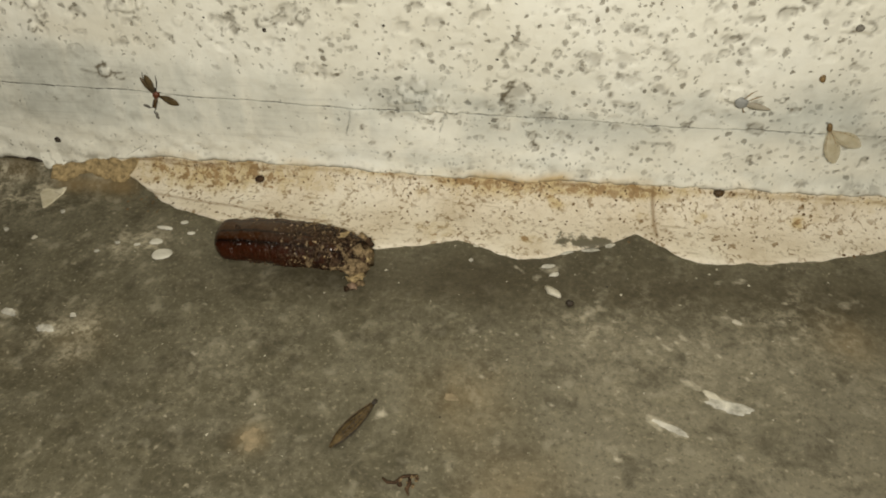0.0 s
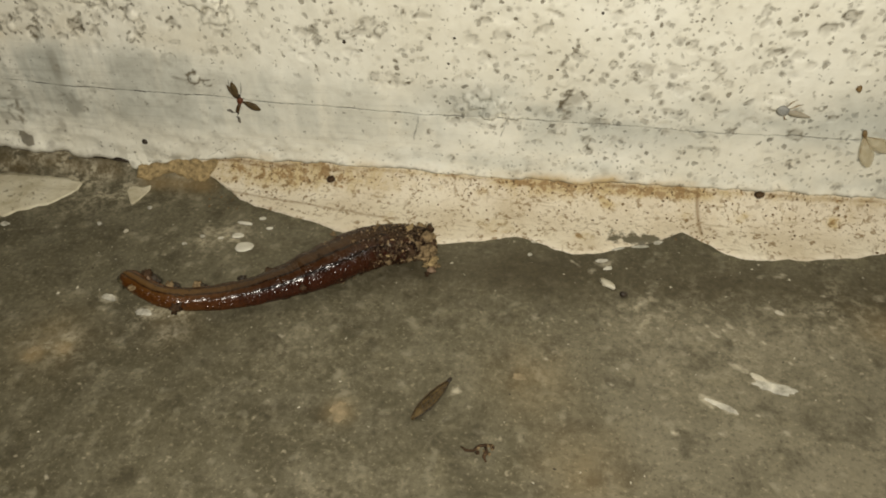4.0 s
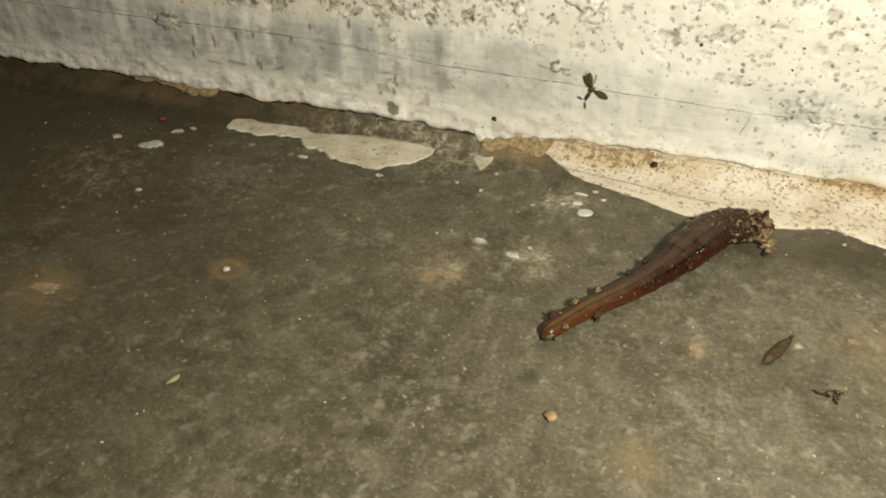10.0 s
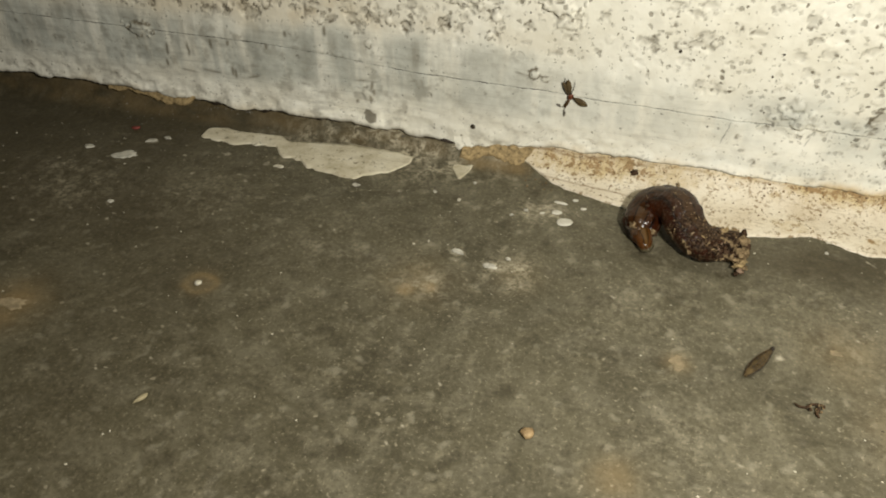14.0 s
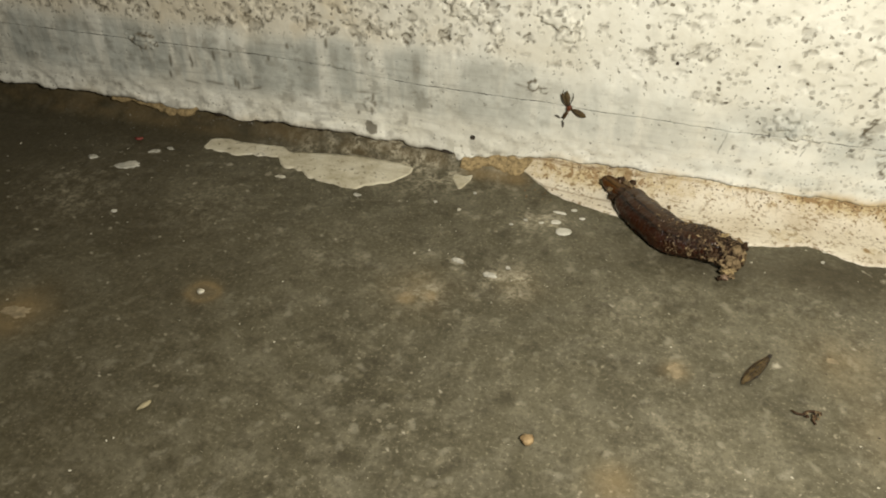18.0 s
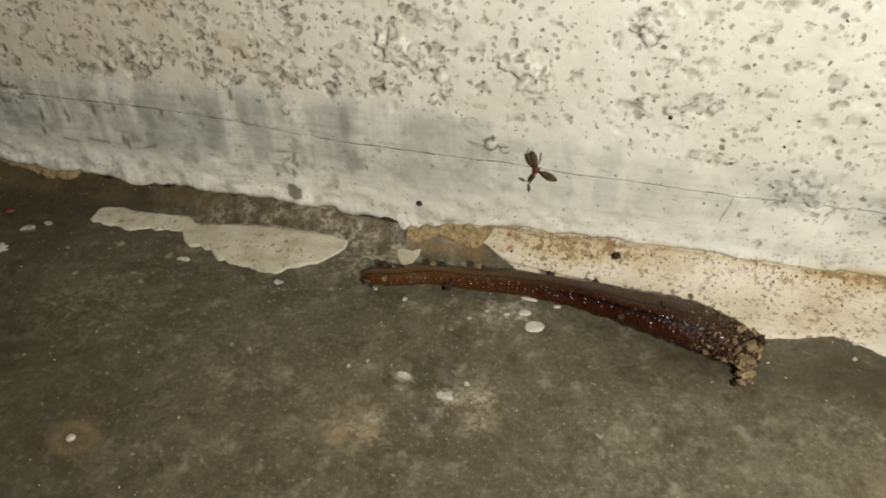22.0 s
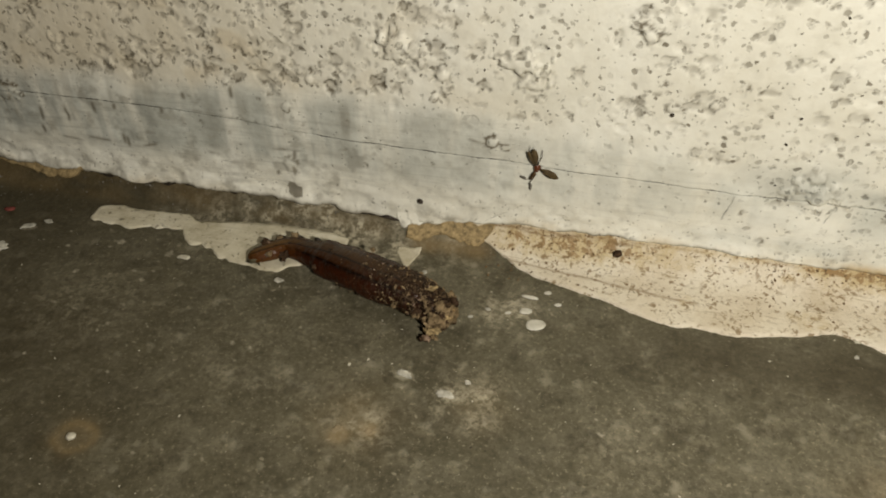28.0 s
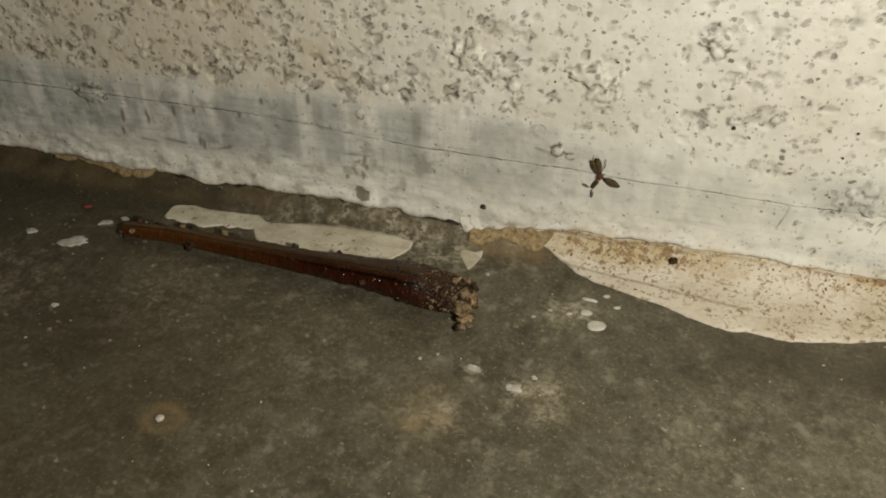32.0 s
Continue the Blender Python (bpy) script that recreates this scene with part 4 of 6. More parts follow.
    spur = film("plaster_spur", -1.90, -0.95, [(-1.90, -0.80), (-0.95, -0.86)], [(-1.90, -0.62), (-1.84, -0.42), (-1.76, -0.36), (-1.66, -0.46), (-1.5, -0.50), (-1.35, -0.62), (-1.15, -0.68), (-0.95, -0.80)], WALL, thick=0.05, seed=35, rows=14, ragged=0.20, step=0.02,
                grime_shade=lambda X, Q: 0.55 * np.clip(4 * fbm(X * 7, Q * 7, 3, 64) - 2.2, 0, 1), fleck=lambda X, Q: 0.35 + 0 * X)
    part("plaster_spur", spur, wall, "white plaster spur running down over the joint")
    crust = film("plaster_crust", -8.9, -6.6, [(-8.9, -0.78), (-6.6, -0.74)], [(-8.9, -0.6), (-8.4, -0.64), (-8.0, -0.58), (-7.6, -0.52), (-7.2, -0.50), (-6.9, -0.6), (-6.6, -0.71)], TAN, thick=0.05, seed=37, rows=10, ragged=0.22)
    part("plaster_crust", crust, wall, "crumbling stained plaster crust at the wall foot")
    tan = film("mortar_smear", -1.72, -0.42, [(-1.72, -0.50), (-1.55, -0.72), (-0.6, -0.76), (-0.42, -0.70)],
               [(-1.72, -0.34), (-1.6, -0.28), (-1.3, -0.34), (-1.0, -0.37), (-0.75, -0.33), (-0.6, -0.30), (-0.48, -0.42), (-0.42, -0.6)], TAN, thick=0.04, seed=33, rows=14, ragged=0.26, step=0.02)
    part("mortar_smear", tan, floor, "tan mortar smear in the joint")
    shard = film("paint_shard", -1.78, -1.44, [(-1.78, -0.10), (-1.70, -0.15), (-1.60, -0.10), (-1.44, -0.17)], [(-1.78, -0.05), (-1.72, 0.08), (-1.67, 0.12), (-1.62, 0.26), (-1.55, 0.36), (-1.51, 0.28), (-1.49, 0.06), (-1.44, -0.12)], PATCH, thick=0.02, seed=43, rows=12, ragged=0.06, step=0.015)
    part("paint_shard", shard, floor, "pointed shard of white paint below the joint")
    patch = film("paint_patch", -6.56, -2.5, [(-6.56, -0.06), (-6.50, -0.13), (-6.0, -0.17), (-5.38, -0.13), (-5.06, -0.16), (-4.88, -0.05), (-4.11, -0.20), (-3.57, -0.20), (-3.03, -0.17), (-2.6, -0.15), (-2.5, -0.11)],
                 [(-6.56, 0.12), (-6.45, 0.22), (-6.26, 0.33), (-5.73, 0.27), (-5.30, 0.21), (-4.99, 0.18), (-4.93, 0.37), (-4.74, 0.50), (-4.38, 0.53), (-4.22, 0.64), (-4.05, 0.68), (-3.88, 0.76), (-3.38, 0.75), (-3.02, 0.57), (-2.78, 0.46), (-2.68, 0.30), (-2.60, 0.16), (-2.5, -0.06)], PATCH, thick=0.026, seed=51, rows=16, ragged=0.22)
    part("paint_patch", patch, floor, "long flake of cream paint left on the floor")


def splat(x, y, rx, ry, turn, seed, mat, name="paint_splash", thick=0.018, rough=0.45, n=34):
    """A low drop or flake with an uneven outline, lying on the floor."""
    rng = np.random.RandomState(seed)
    ph = rng.uniform(0, 6.28, 6)
    verts, faces = [], []
    for k, (f, h) in enumerate(((1.0, -0.01), (0.96, 0.6), (0.8, 0.95), (0.45, 1.0))):
        for i in range(n):
            a = 2 * math.pi * i / n
            r = f * (1 + rough * sum(math.sin((j + 2 + (j > 2) * 4) * a + ph[j]) / (0.6 * j + 1.6) for j in range(6)) * 0.55)
            u, v = rx * r * math.cos(a), ry * r * math.sin(a)
            verts.append((x + u * math.cos(turn) - v * math.sin(turn), y + u * math.sin(turn) + v * math.cos(turn), thick * h + 0.004 * rng.rand()))
    verts.append((x, y, thick))
    for k in range(3):
        for i in range(n):
            j = (i + 1) % n
            faces.append((k * n + i, k * n + j, k * n + n + j, k * n + n + i))
    faces += [(3 * n + i, 3 * n + (i + 1) % n, 4 * n) for i in range(n)]
    return mesh_of(name, verts, faces, mat)


def build_splashes(floor):
    rows = ((7.0, -3.12, 0.12, 0.04, -0.5), (-7.36, -1.12, 0.11, 0.05, 0.6), (-7.12, -0.96, 0.07, 0.04, 0.1), (-6.98, -2.98, 0.05, 0.04, 0.4), (0.36, -1.56, 0.125, 0.10, 0.2), (0.20, -1.34, 0.08, 0.055, 0.1), (0.60, -1.14, 0.05, 0.025, 0.2), (0.22, -1.07, 0.11, 0.03, -0.1), (-0.02, -1.42, 0.04, 0.02, 0.3),
            (-1.08, -2.71, 0.11, 0.045, -0.2), (-7.57, -1.67, 0.20, 0.13, 0.3), (-8.36, -1.59, 0.10, 0.06, 0.2), (-4.72, -1.29, 0.09, 0.045, 0.1), (-3.21, -1.46, 0.07, 0.04, -0.2),
            (7.16, -3.24, 0.21, 0.085, -0.25), (6.52, -3.57, 0.17, 0.042, -0.45), (7.42, -2.02, 0.05, 0.03, -0.4), (5.24, -1.30, 0.08, 0.035, 0.3), (5.32, -1.44, 0.06, 0.03, 0.2),
            (4.28, -1.28, 0.03, 0.025, 0.0), (4.33, -0.98, 0.06, 0.05, 0.2), (5.45, -1.03, 0.09, 0.03, 0.2), (5.78, -0.95, 0.10, 0.03, 0.15), (6.02, -0.84, 0.07, 0.03, 0.4), (0.44, -0.94, 0.05, 0.03, 0.2), (-0.29, -1.41, 0.035, 0.025, 0.2), (-0.49, -1.59, 0.03, 0.025, 0.1), (-1.86, -1.30, 0.035, 0.03, 0.0), (-1.41, -1.42, 0.035, 0.03, 0.3), (-0.30, -2.68, 0.04, 0.03, 0.0), (-0.53, -2.91, 0.10, 0.06, -0.2), (-1.28, -0.88, 0.035, 0.03, 0.0))
    for k, (x, y, rx, ry, a) in enumerate(((-1.24, -3.62, 0.06, 0.045, 0.3), (-1.62, -3.66, 0.06, 0.05, 0.9), (2.26, -4.13, 0.10, 0.12, 0.0), (4.24, -3.41, 0.09, 0.04, -0.2), (-6.9, -5.5, 0.2, 0.12, 0.2))):
        part("ochre_stain", splat(x, y, rx, ry, a, 300 + k, OCHRE, "ochre_stain", 0.008), floor)
    for k, (x, y, rx, ry, a) in enumerate(rows):
        part("paint_splash", splat(x, y, rx, ry, a, 100 + k, SPLASH if abs(x - 0.3) < 0.5 else (WHITE if k % 4 else PALE), rough=0.13 if abs(x - 0.3) < 0.5 else 0.38), floor)


def build_specks():
    """Loose grit: tiny flakes over floor, strip and wall foot."""
    rng = np.random.RandomState(5)
    for name, mat, count, area, size, label in (
            ("pale_grit", PALE, 620, "floor", (0.008, 0.030), "tiny pale specks of paint and grit scattered on the concrete"),
            ("dark_grit", DARK, 260, "floor", (0.008, 0.028), "tiny dark specks scattered on the concrete"),
            ("strip_dirt", FLECK, 1900, "strip", (0.008, 0.034), "tiny brown dirt specks stuck on the cream paint strip"),
            ("plaster_crumbs", CHIP, 260, "foot", (0.008, 0.035), "tiny grey plaster crumbs along the dirty wall joint"),
            ("wall_dirt", DARK, 240, "wall", (0.007, 0.024), "tiny dark specks stuck on the limewashed wall")):
        verts, faces = [], []
        for _ in range(count):
            x = rng.uniform(-10, 9.5)
            r = size[0] + (size[1] - size[0]) * rng.rand() ** 3
            if area == "floor":
                y = -1.0 - 7 * rng.rand() ** 1.6
                c, e1, e2, e3 = Vector((x, y, 0)), Vector((1, 0, 0)), Vector((0, 1, 0)), Vector((0, 0, 1))
            elif area == "foot":
                x = -1.9 - 8.0 * rng.rand()
                q = -0.55 + 0.75 * rng.rand() ** 1.3
                yy, zz = joint(q, 0.0)
                y2, z2 = joint(q, 0.1)
                e3 = Vector((0, float(y2 - yy), float(z2 - zz))).normalized()
                c, e1 = Vector((x, float(yy), float(zz))), Vector((1, 0, 0))
                e2 = e3.cross(e1)
            elif area == "strip":
                x = rng.uniform(-0.5, 9.5)
                q = rng.uniform(-0.85, 0.25) if rng.rand() < 0.5 else -0.84 + 0.45 * rng.rand()
                yy, zz = joint(q, 0.036)
                y2, z2 = joint(q, 0.136)
                e3 = Vector((0, float(y2 - yy), float(z2 - zz))).normalized()
                c, e1 = Vector((x, float(yy), float(zz))), Vector((1, 0, 0))
                e2 = e3.cross(e1)
            else:
                c, e1, e2, e3 = Vector((x, -0.045, rng.uniform(0.5, 4.6))), Vector((1, 0, 0)), Vector((0, 0, 1)), Vector((0, -1, 0))
            s, turn, n0 = rng.uniform(0.25, 0.9), rng.uniform(0, 3.14), len(verts)
            for i in range(6):
                a = i * math.pi / 3
                u, v = r * math.cos(a) * rng.uniform(0.7, 1.2), s * r * math.sin(a) * rng.uniform(0.7, 1.2)
                verts.append(tuple(c + e1 * (u * math.cos(turn) - v * math.sin(turn)) + e2 * (u * math.sin(turn) + v * math.cos(turn)) - e3 * 0.006))
            verts.append(tuple(c + e3 * 0.45 * r))
            faces += [(n0 + i, n0 + (i + 1) % 6, n0 + 6) for i in range(6)]
        tagged(new(name, mesh_of(name, verts, faces, mat)), label, "grit", kind="stuff")


# ---- small loose things ----
def lump_mesh(name, r, mat, seed, squash=(1, 1, 1), rough=0.3):
    """A small uneven clod or grain."""
    bm = bmesh.new()
    crumbly = mat in (SOIL, CRUST, TAN) and r > 0.03
    bmesh.ops.create_icosphere(bm, subdivisions=3 if crumbly else 2, radius=1)
    off = Vector((seed * 3.7, seed * 1.3, seed * 0.7))
    for v in bm.verts:
        k = 1 + rough * noise.noise(v.co * 1.6 + off) + 0.5 * rough * noise.noise(v.co * 4 + off) + (0.45 * noise.noise(v.co * 7 + off) if crumbly else 0)
        v.co = Vector((v.co.x * squash[0], v.co.y * squash[1], v.co.z * squash[2])) * k * r * CM
    me = bpy.data.meshes.new(name)
    bm.to_mesh(me)
    bm.free()
    me.polygons.foreach_set("use_smooth", np.ones(len(me.polygons), bool))
    me.materials.append(mat)
    return me


def blade_mesh(name, length, width, mat, arch=0.02, thick=0.006, n=14, blunt=0.7):
    """A thin leaf-shaped wing along x with its root at the origin."""
    verts, faces = [], []
    for k in range(n + 1):
        u = k / n
        w = width / 2 * (math.sin(math.pi * min(1, u * 0.94 + 0.03) ** blunt)) ** 0.8
        for j in range(5):
            f = j / 2 - 1
            verts.append((u * length, w * f, arch * (1 - f * f) * math.sin(math.pi * u) + thick))
    m = len(verts)
    verts += [(x, y, z - thick) for x, y, z in verts]
    for k in range(n):
        for j in range(4):
            a = k * 5 + j
            faces += [(a, a + 1, a + 6, a + 5), (m + a + 5, m + a + 6, m + a + 1, m + a)]
        for a, b in ((k * 5, k * 5 + 5), (k * 5 + 9, k * 5 + 4)):
            faces.append((a, b, m + b, m + a))
    return mesh_of(name, verts, faces, mat)


def rod_mesh(name, pts, r, mat, sides=5):
    """A thin bent rod through a few places."""
    verts, faces = [], []
    pts = [Vector(p) for p in pts]
    for k, p in enumerate(pts):
        d = (pts[min(k + 1, len(pts) - 1)] - pts[max(k - 1, 0)]).normalized()
        e1 = d.orthogonal().normalized()
        e2 = d.cross(e1)
        rr = r * (0.55 if k in (0, len(pts) - 1) else 1)
        verts += [tuple(p + rr * (math.cos(2 * math.pi * i / sides) * e1 + math.sin(2 * math.pi * i / sides) * e2)) for i in range(sides)]
    for k in range(len(pts) - 1):
        for i in range(sides):
            a, b = k * sides + i, k * sides + (i + 1) % sides
            faces.append((a, b, b + sides, a + sides))
    faces += [tuple(range(sides))[::-1], tuple(range(len(verts) - sides, len(verts)))]
    return mesh_of(name, verts, faces, mat)


def thing(name, x, y, z, label, category, rot=(0, 0, 0), group=""):
    ob = new(name)
    ob.empty_display_size = 0.002
    ob.matrix_basis = pose(x * CM, y * CM, z * CM, *rot)
    return tagged(ob, label, category, group)


def put(ob, x=0, y=0, z=0, rx=0, ry=0, rz=0):
    ob.matrix_basis = pose(x * CM, y * CM, z * CM, rx, ry, rz)
    return ob


def build_wall_insect():
    """A dead winged insect glued flat to the wall; local x right, y up the wall, z off the wall."""
    t = thing("dead_insect", 0.09, -0.075, 1.42, "dead brown winged insect stuck flat on the limewashed wall", "insect", (90, 0, 0))
    put(part("thorax", lump_mesh("thorax", 0.047, RUSTY, 3, (1, 1.25, 0.8)), t, "glossy red-brown thorax"), 0.0, 0.0, 0.02)
    put(part("abdomen", lump_mesh("abdomen", 0.043, BROWN, 5, (0.75, 2.0, 0.7)), t), -0.045, -0.125, 0.02, 0, 0, -24)
    put(part("head", lump_mesh("head", 0.034, DARK, 7, (1, 1.1, 0.8)), t), -0.012, 0.066, 0.02)
    put(part("wing", blade_mesh("wing", 0.28, 0.115, CLEAR, blunt=1.25), t, "olive translucent wing"), 0.03, -0.01, 0.02, 0, -5, -22)
    put(part("wing", blade_mesh("wing", 0.28, 0.10, WING, blunt=1.2), t, "dark folded wing"), -0.02, 0.03, 0.03, 0, -4, 97)
    put(part("wing", blade_mesh("wing", 0.24, 0.06, WING, blunt=1.1), t, "dark folded wing"), -0.04, 0.04, 0.035, 0, -3, 112)
    for f in (-0.4, 0.3):
        part("vein", rod_mesh("vein", [(0.03, -0.01, 0.04), (0.16, -0.06 + 0.07 * f, 0.055), (0.27, -0.105 + 0.05 * f, 0.04)], 0.0045, DARK, 4), t)
    for pts in (((-0.03, 0.03, 0), (-0.12, 0.14, 0.03), (-0.115, 0.31, 0)), ((-0.04, 0.05, 0.02), (-0.075, 0.17, 0.05), (-0.07, 0.26, 0.03)), ((0.01, 0.06, 0), (0.055, 0.18, 0.03), (0.05, 0.27, 0)),
                ((-0.05, -0.2, 0), (-0.09, -0.26, 0.02), (-0.07, -0.36, 0)), ((-0.07, -0.2, 0), (-0.15, -0.205, 0.02), (-0.22, -0.17, 0)), ((0.02, -0.02, 0), (0.06, 0.05, 0.03), (0.07, 0.03, 0))):
        part("leg", rod_mesh("leg", pts, 0.006, DARK), t)
    put(part("leg_scrap", lump_mesh("leg_scrap", 0.03, CHIP, 15, (1.6, 0.7, 0.5)), t), -0.18, -0.19, 0.0, 0, 0, -20)
    put(part("leg_scrap", lump_mesh("leg_scrap", 0.03, CHIP, 18, (0.7, 1.9, 0.5)), t), -0.075, -0.33, 0.0)


def build_pale_wings():
    grey_wing = mat_plain("grey_wing", (0.24, 0.21, 0.15), (0.42, 0.38, 0.29), 700, 0.35)
    t = thing("shed_wings", 8.47, -0.07, 1.44, "pair of pale translucent shed insect wings on the wall", "insect wing", (90, 0, 0))
    amber = mat_plain("amber_wing", (0.50, 0.42, 0.24), (0.74, 0.67, 0.48), 900, 0.3)
    amber.node_tree.nodes["Principled BSDF"].inputs["Alpha"].default_value = 0.42
    put(part("wing", blade_mesh("wing", 0.50, 0.19, amber, blunt=1.3), t), 0, 0, 0.01, 0, -6, -68)
    put(part("wing", blade_mesh("wing", 0.43, 0.20, amber, blunt=1.35), t), 0.02, -0.02, 0.02, 0, -6, -24)
    for mid, end in (((0.02, -0.24), (0.13, -0.48)), ((0.12, -0.17), (0.21, -0.44)), ((0.2, -0.03), (0.40, -0.12)), ((0.16, -0.13), (0.36, -0.24)), ((0.07, -0.2), (0.17, -0.47))):
        part("vein", rod_mesh("vein", [(0.0, 0.0, 0.03), (mid[0], mid[1], 0.05), (end[0], end[1], 0.03)], 0.0045, HUSK, 4), t)
    put(part("root", lump_mesh("root", 0.036, HUSK, 9, (0.9, 1.8, 0.7)), t, "amber wing root"), 0.0, 0.02, 0.02, 0, 0, 15)
    t = thing("dead_midge", 7.42, -0.08, 1.74, "dead grey midge with folded wings on the wall", "insect", (90, 0, 0))
    put(part("body", lump_mesh("body", 0.072, ASH, 12, (1.15, 1.0, 0.5), 0.2), t), -0.05, 0, 0.01, 0, 0, -20)
    put(part("wing", blade_mesh("wing", 0.30, 0.085, grey_wing), t), 0.0, 0, 0.02, 0, -5, -10)
    for pts in (((-0.03, 0.05, 0.01), (0.02, 0.14, 0.03), (0.09, 0.17, 0)), ((0.02, 0.03, 0.01), (0.09, 0.09, 0.03), (0.17, 0.10, 0)), ((-0.03, -0.05, 0.01), (0.0, -0.12, 0.02), (0.03, -0.13, 0))):
        part("leg", rod_mesh("leg", pts, 0.008, GRAIN, 4), t)


def build_floor_wing():
    t = thing("insect_wing", 3.45, -3.57, 0.03, "brown veined insect wing lying on the concrete", "insect wing", (0, 0, -121))
    wide, blunt = 0.155, 1.12
    blade = part("blade", blade_mesh("blade", 0.70, wide, CLEAR, 0.03, blunt=blunt), t, "olive translucent wing blade")
    def rim(f):
        return [(0.70 * u, f * wide * 0.48 * math.sin(math.pi * (0.94 * u + 0.03) ** blunt) ** 0.8, 0.010) for u in (0.02, 0.12, 0.25, 0.4, 0.55, 0.7, 0.84, 0.96)]
    part("rim", rod_mesh("rim", rim(1), 0.009, DARK, 5), blade, "dark leading edge")
    part("rim", rod_mesh("rim", rim(-1), 0.006, BROWN, 4), blade, "thin brown trailing edge")
    for f in (-0.5, 0.05, 0.45):
        part("vein", rod_mesh("vein", [(0.03, 0.01 * f, 0.014), (0.20, 0.075 * f + 0.006, 0.034), (0.42, 0.11 * f, 0.036), (0.58, 0.08 * f - 0.006, 0.020)], 0.0045, DARK, 4), blade)
    for u, w in ((0.34, 0.06), (0.50, 0.05)):
        part("vein", rod_mesh("vein", [(u - 0.03, -w, 0.026), (u, 0.0, 0.036), (u + 0.03, w, 0.026)], 0.005, DARK, 4), blade)
    put(part("root", lump_mesh("root", 0.028, DARK, 4, (1.6, 1, 0.7)), blade, "dark wing root"), 0.01, 0.0, 0.012)
    put(part("wing_spot", lump_mesh("wing_spot", 0.02, DARK, 6, (1.2, 1, 0.4)), blade, "dark spot at the wing's edge"), 0.47, 0.075, 0.02)


def build_bits():
    t = thing("twig_crumb", 3.85, -4.48, 0.02, "small crooked dark crumb of plant debris on the concrete", "debris")
    rng = random.Random(31)
    for path, w in ((((-0.17, 0.02), (-0.12, -0.03), (-0.04, -0.02), (0.02, 0.04), (0.09, 0.06), (0.15, 0.08)), 0.016), (((0.08, 0.05), (0.10, -0.02), (0.08, -0.08), (0.09, -0.14)), 0.02)):
        part("stem", rod_mesh("stem", [(a + rng.uniform(-0.01, 0.01), b, 0.02 + rng.uniform(0, 0.02)) for a, b in path], w, SOIL, 6), t)
    for _ in range(9):
        put(part("clod", lump_mesh("clod", rng.uniform(0.018, 0.042), rng.choice((SOIL, CRUST, CRUST)), rng.random() * 9, (1, 0.8, 0.7), 0.7), t), rng.uniform(-0.04, 0.16), rng.uniform(-0.1, 0.08), 0.03, 0, 0, rng.uniform(0, 360))
    for name, x, y, z, r, mat, sq, rot, label, cat in (
            ("pebble", 0.62, -5.79, 0.05, 0.09, GRAIN, (1, 0.9, 0.5), 20, "small orange-tan pebble on the concrete", "pebble"),
            ("seed", -4.13, -6.55, 0.03, 0.042, STRAW, (2.6, 0.9, 0.6), 60, "slender pale dry seed on the concrete", "seed"),
            ("paint_crumb", -4.54, -4.41, 0.015, 0.055, PALE, (1.1, 0.9, 0.5), 30, "pale crumb in a pitted spot of concrete", "crumb"),
            ("dropping", 7.40, -0.12, 0.40, 0.062, BROWN, (1.1, 0.9, 0.9), 0, "small round dark dropping at the wall foot", "dropping"),
            ("dropping", -1.53, -0.08, 0.60, 0.045, DARK, (1.1, 0.8, 0.9), 0, "small dark dropping on the wall foot", "dropping"),
            ("dropping", 1.29, -0.19, 0.225, 0.055, SOIL, (1.1, 0.9, 1), 0, "small dark dropping on the cream strip", "dropping"),
            ("dropping", 1.66, -0.05, 2.38, 0.026, DARK, (1, 0.8, 1), 0, "tiny black dropping on the wall", "dropping"),
            ("dropping", 8.20, -0.06, 2.10, 0.04, HUSK, (0.9, 0.7, 1.2), 0, "small brown husk on the wall", "dropping"),
            ("dropping", 8.40, -0.06, 2.74, 0.045, CHIP, (1.2, 0.7, 0.9), 0, "small grey crumb stuck on the wall", "dropping"),
            ("paint_curl", 5.30, -1.76, 0.03, 0.065, PALE, (2.0, 0.8, 0.6), -35, "curled yellowish flake of paint on the concrete", "flake"),
            ("soil_crumb", 5.50, -1.93, 0.03, 0.045, DARK, (1.2, 0.9, 0.8), 0, "black soil crumb beside a paint flake", "crumb"),
            ("red_fluff", -7.85, -0.85, 0.04, 0.06, RED, (1.4, 0.8, 0.5), 20, "scrap of red fluff on the dirty floor", "fluff")):
        ob = new(name, lump_mesh(name, r, mat, x + 2 * y, sq, 0.35))
        ob.matrix_basis = pose(x * CM, y * CM, z * CM, 0, 0, rot)
        tagged(ob, label, cat, "scattered droppings" if name == "dropping" else "")


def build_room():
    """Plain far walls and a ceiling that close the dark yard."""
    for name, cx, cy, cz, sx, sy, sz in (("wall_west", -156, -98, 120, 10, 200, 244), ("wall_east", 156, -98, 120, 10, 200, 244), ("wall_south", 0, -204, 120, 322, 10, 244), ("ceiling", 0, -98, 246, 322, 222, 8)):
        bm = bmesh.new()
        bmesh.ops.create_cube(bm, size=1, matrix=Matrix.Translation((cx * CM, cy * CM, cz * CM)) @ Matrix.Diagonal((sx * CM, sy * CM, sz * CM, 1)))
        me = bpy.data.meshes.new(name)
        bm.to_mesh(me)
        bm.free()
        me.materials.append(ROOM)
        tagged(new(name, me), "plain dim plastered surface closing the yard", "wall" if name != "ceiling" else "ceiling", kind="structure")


# ---- the leech: a chain of overlapping ring segments that slide into one another ----
COUNT = 44


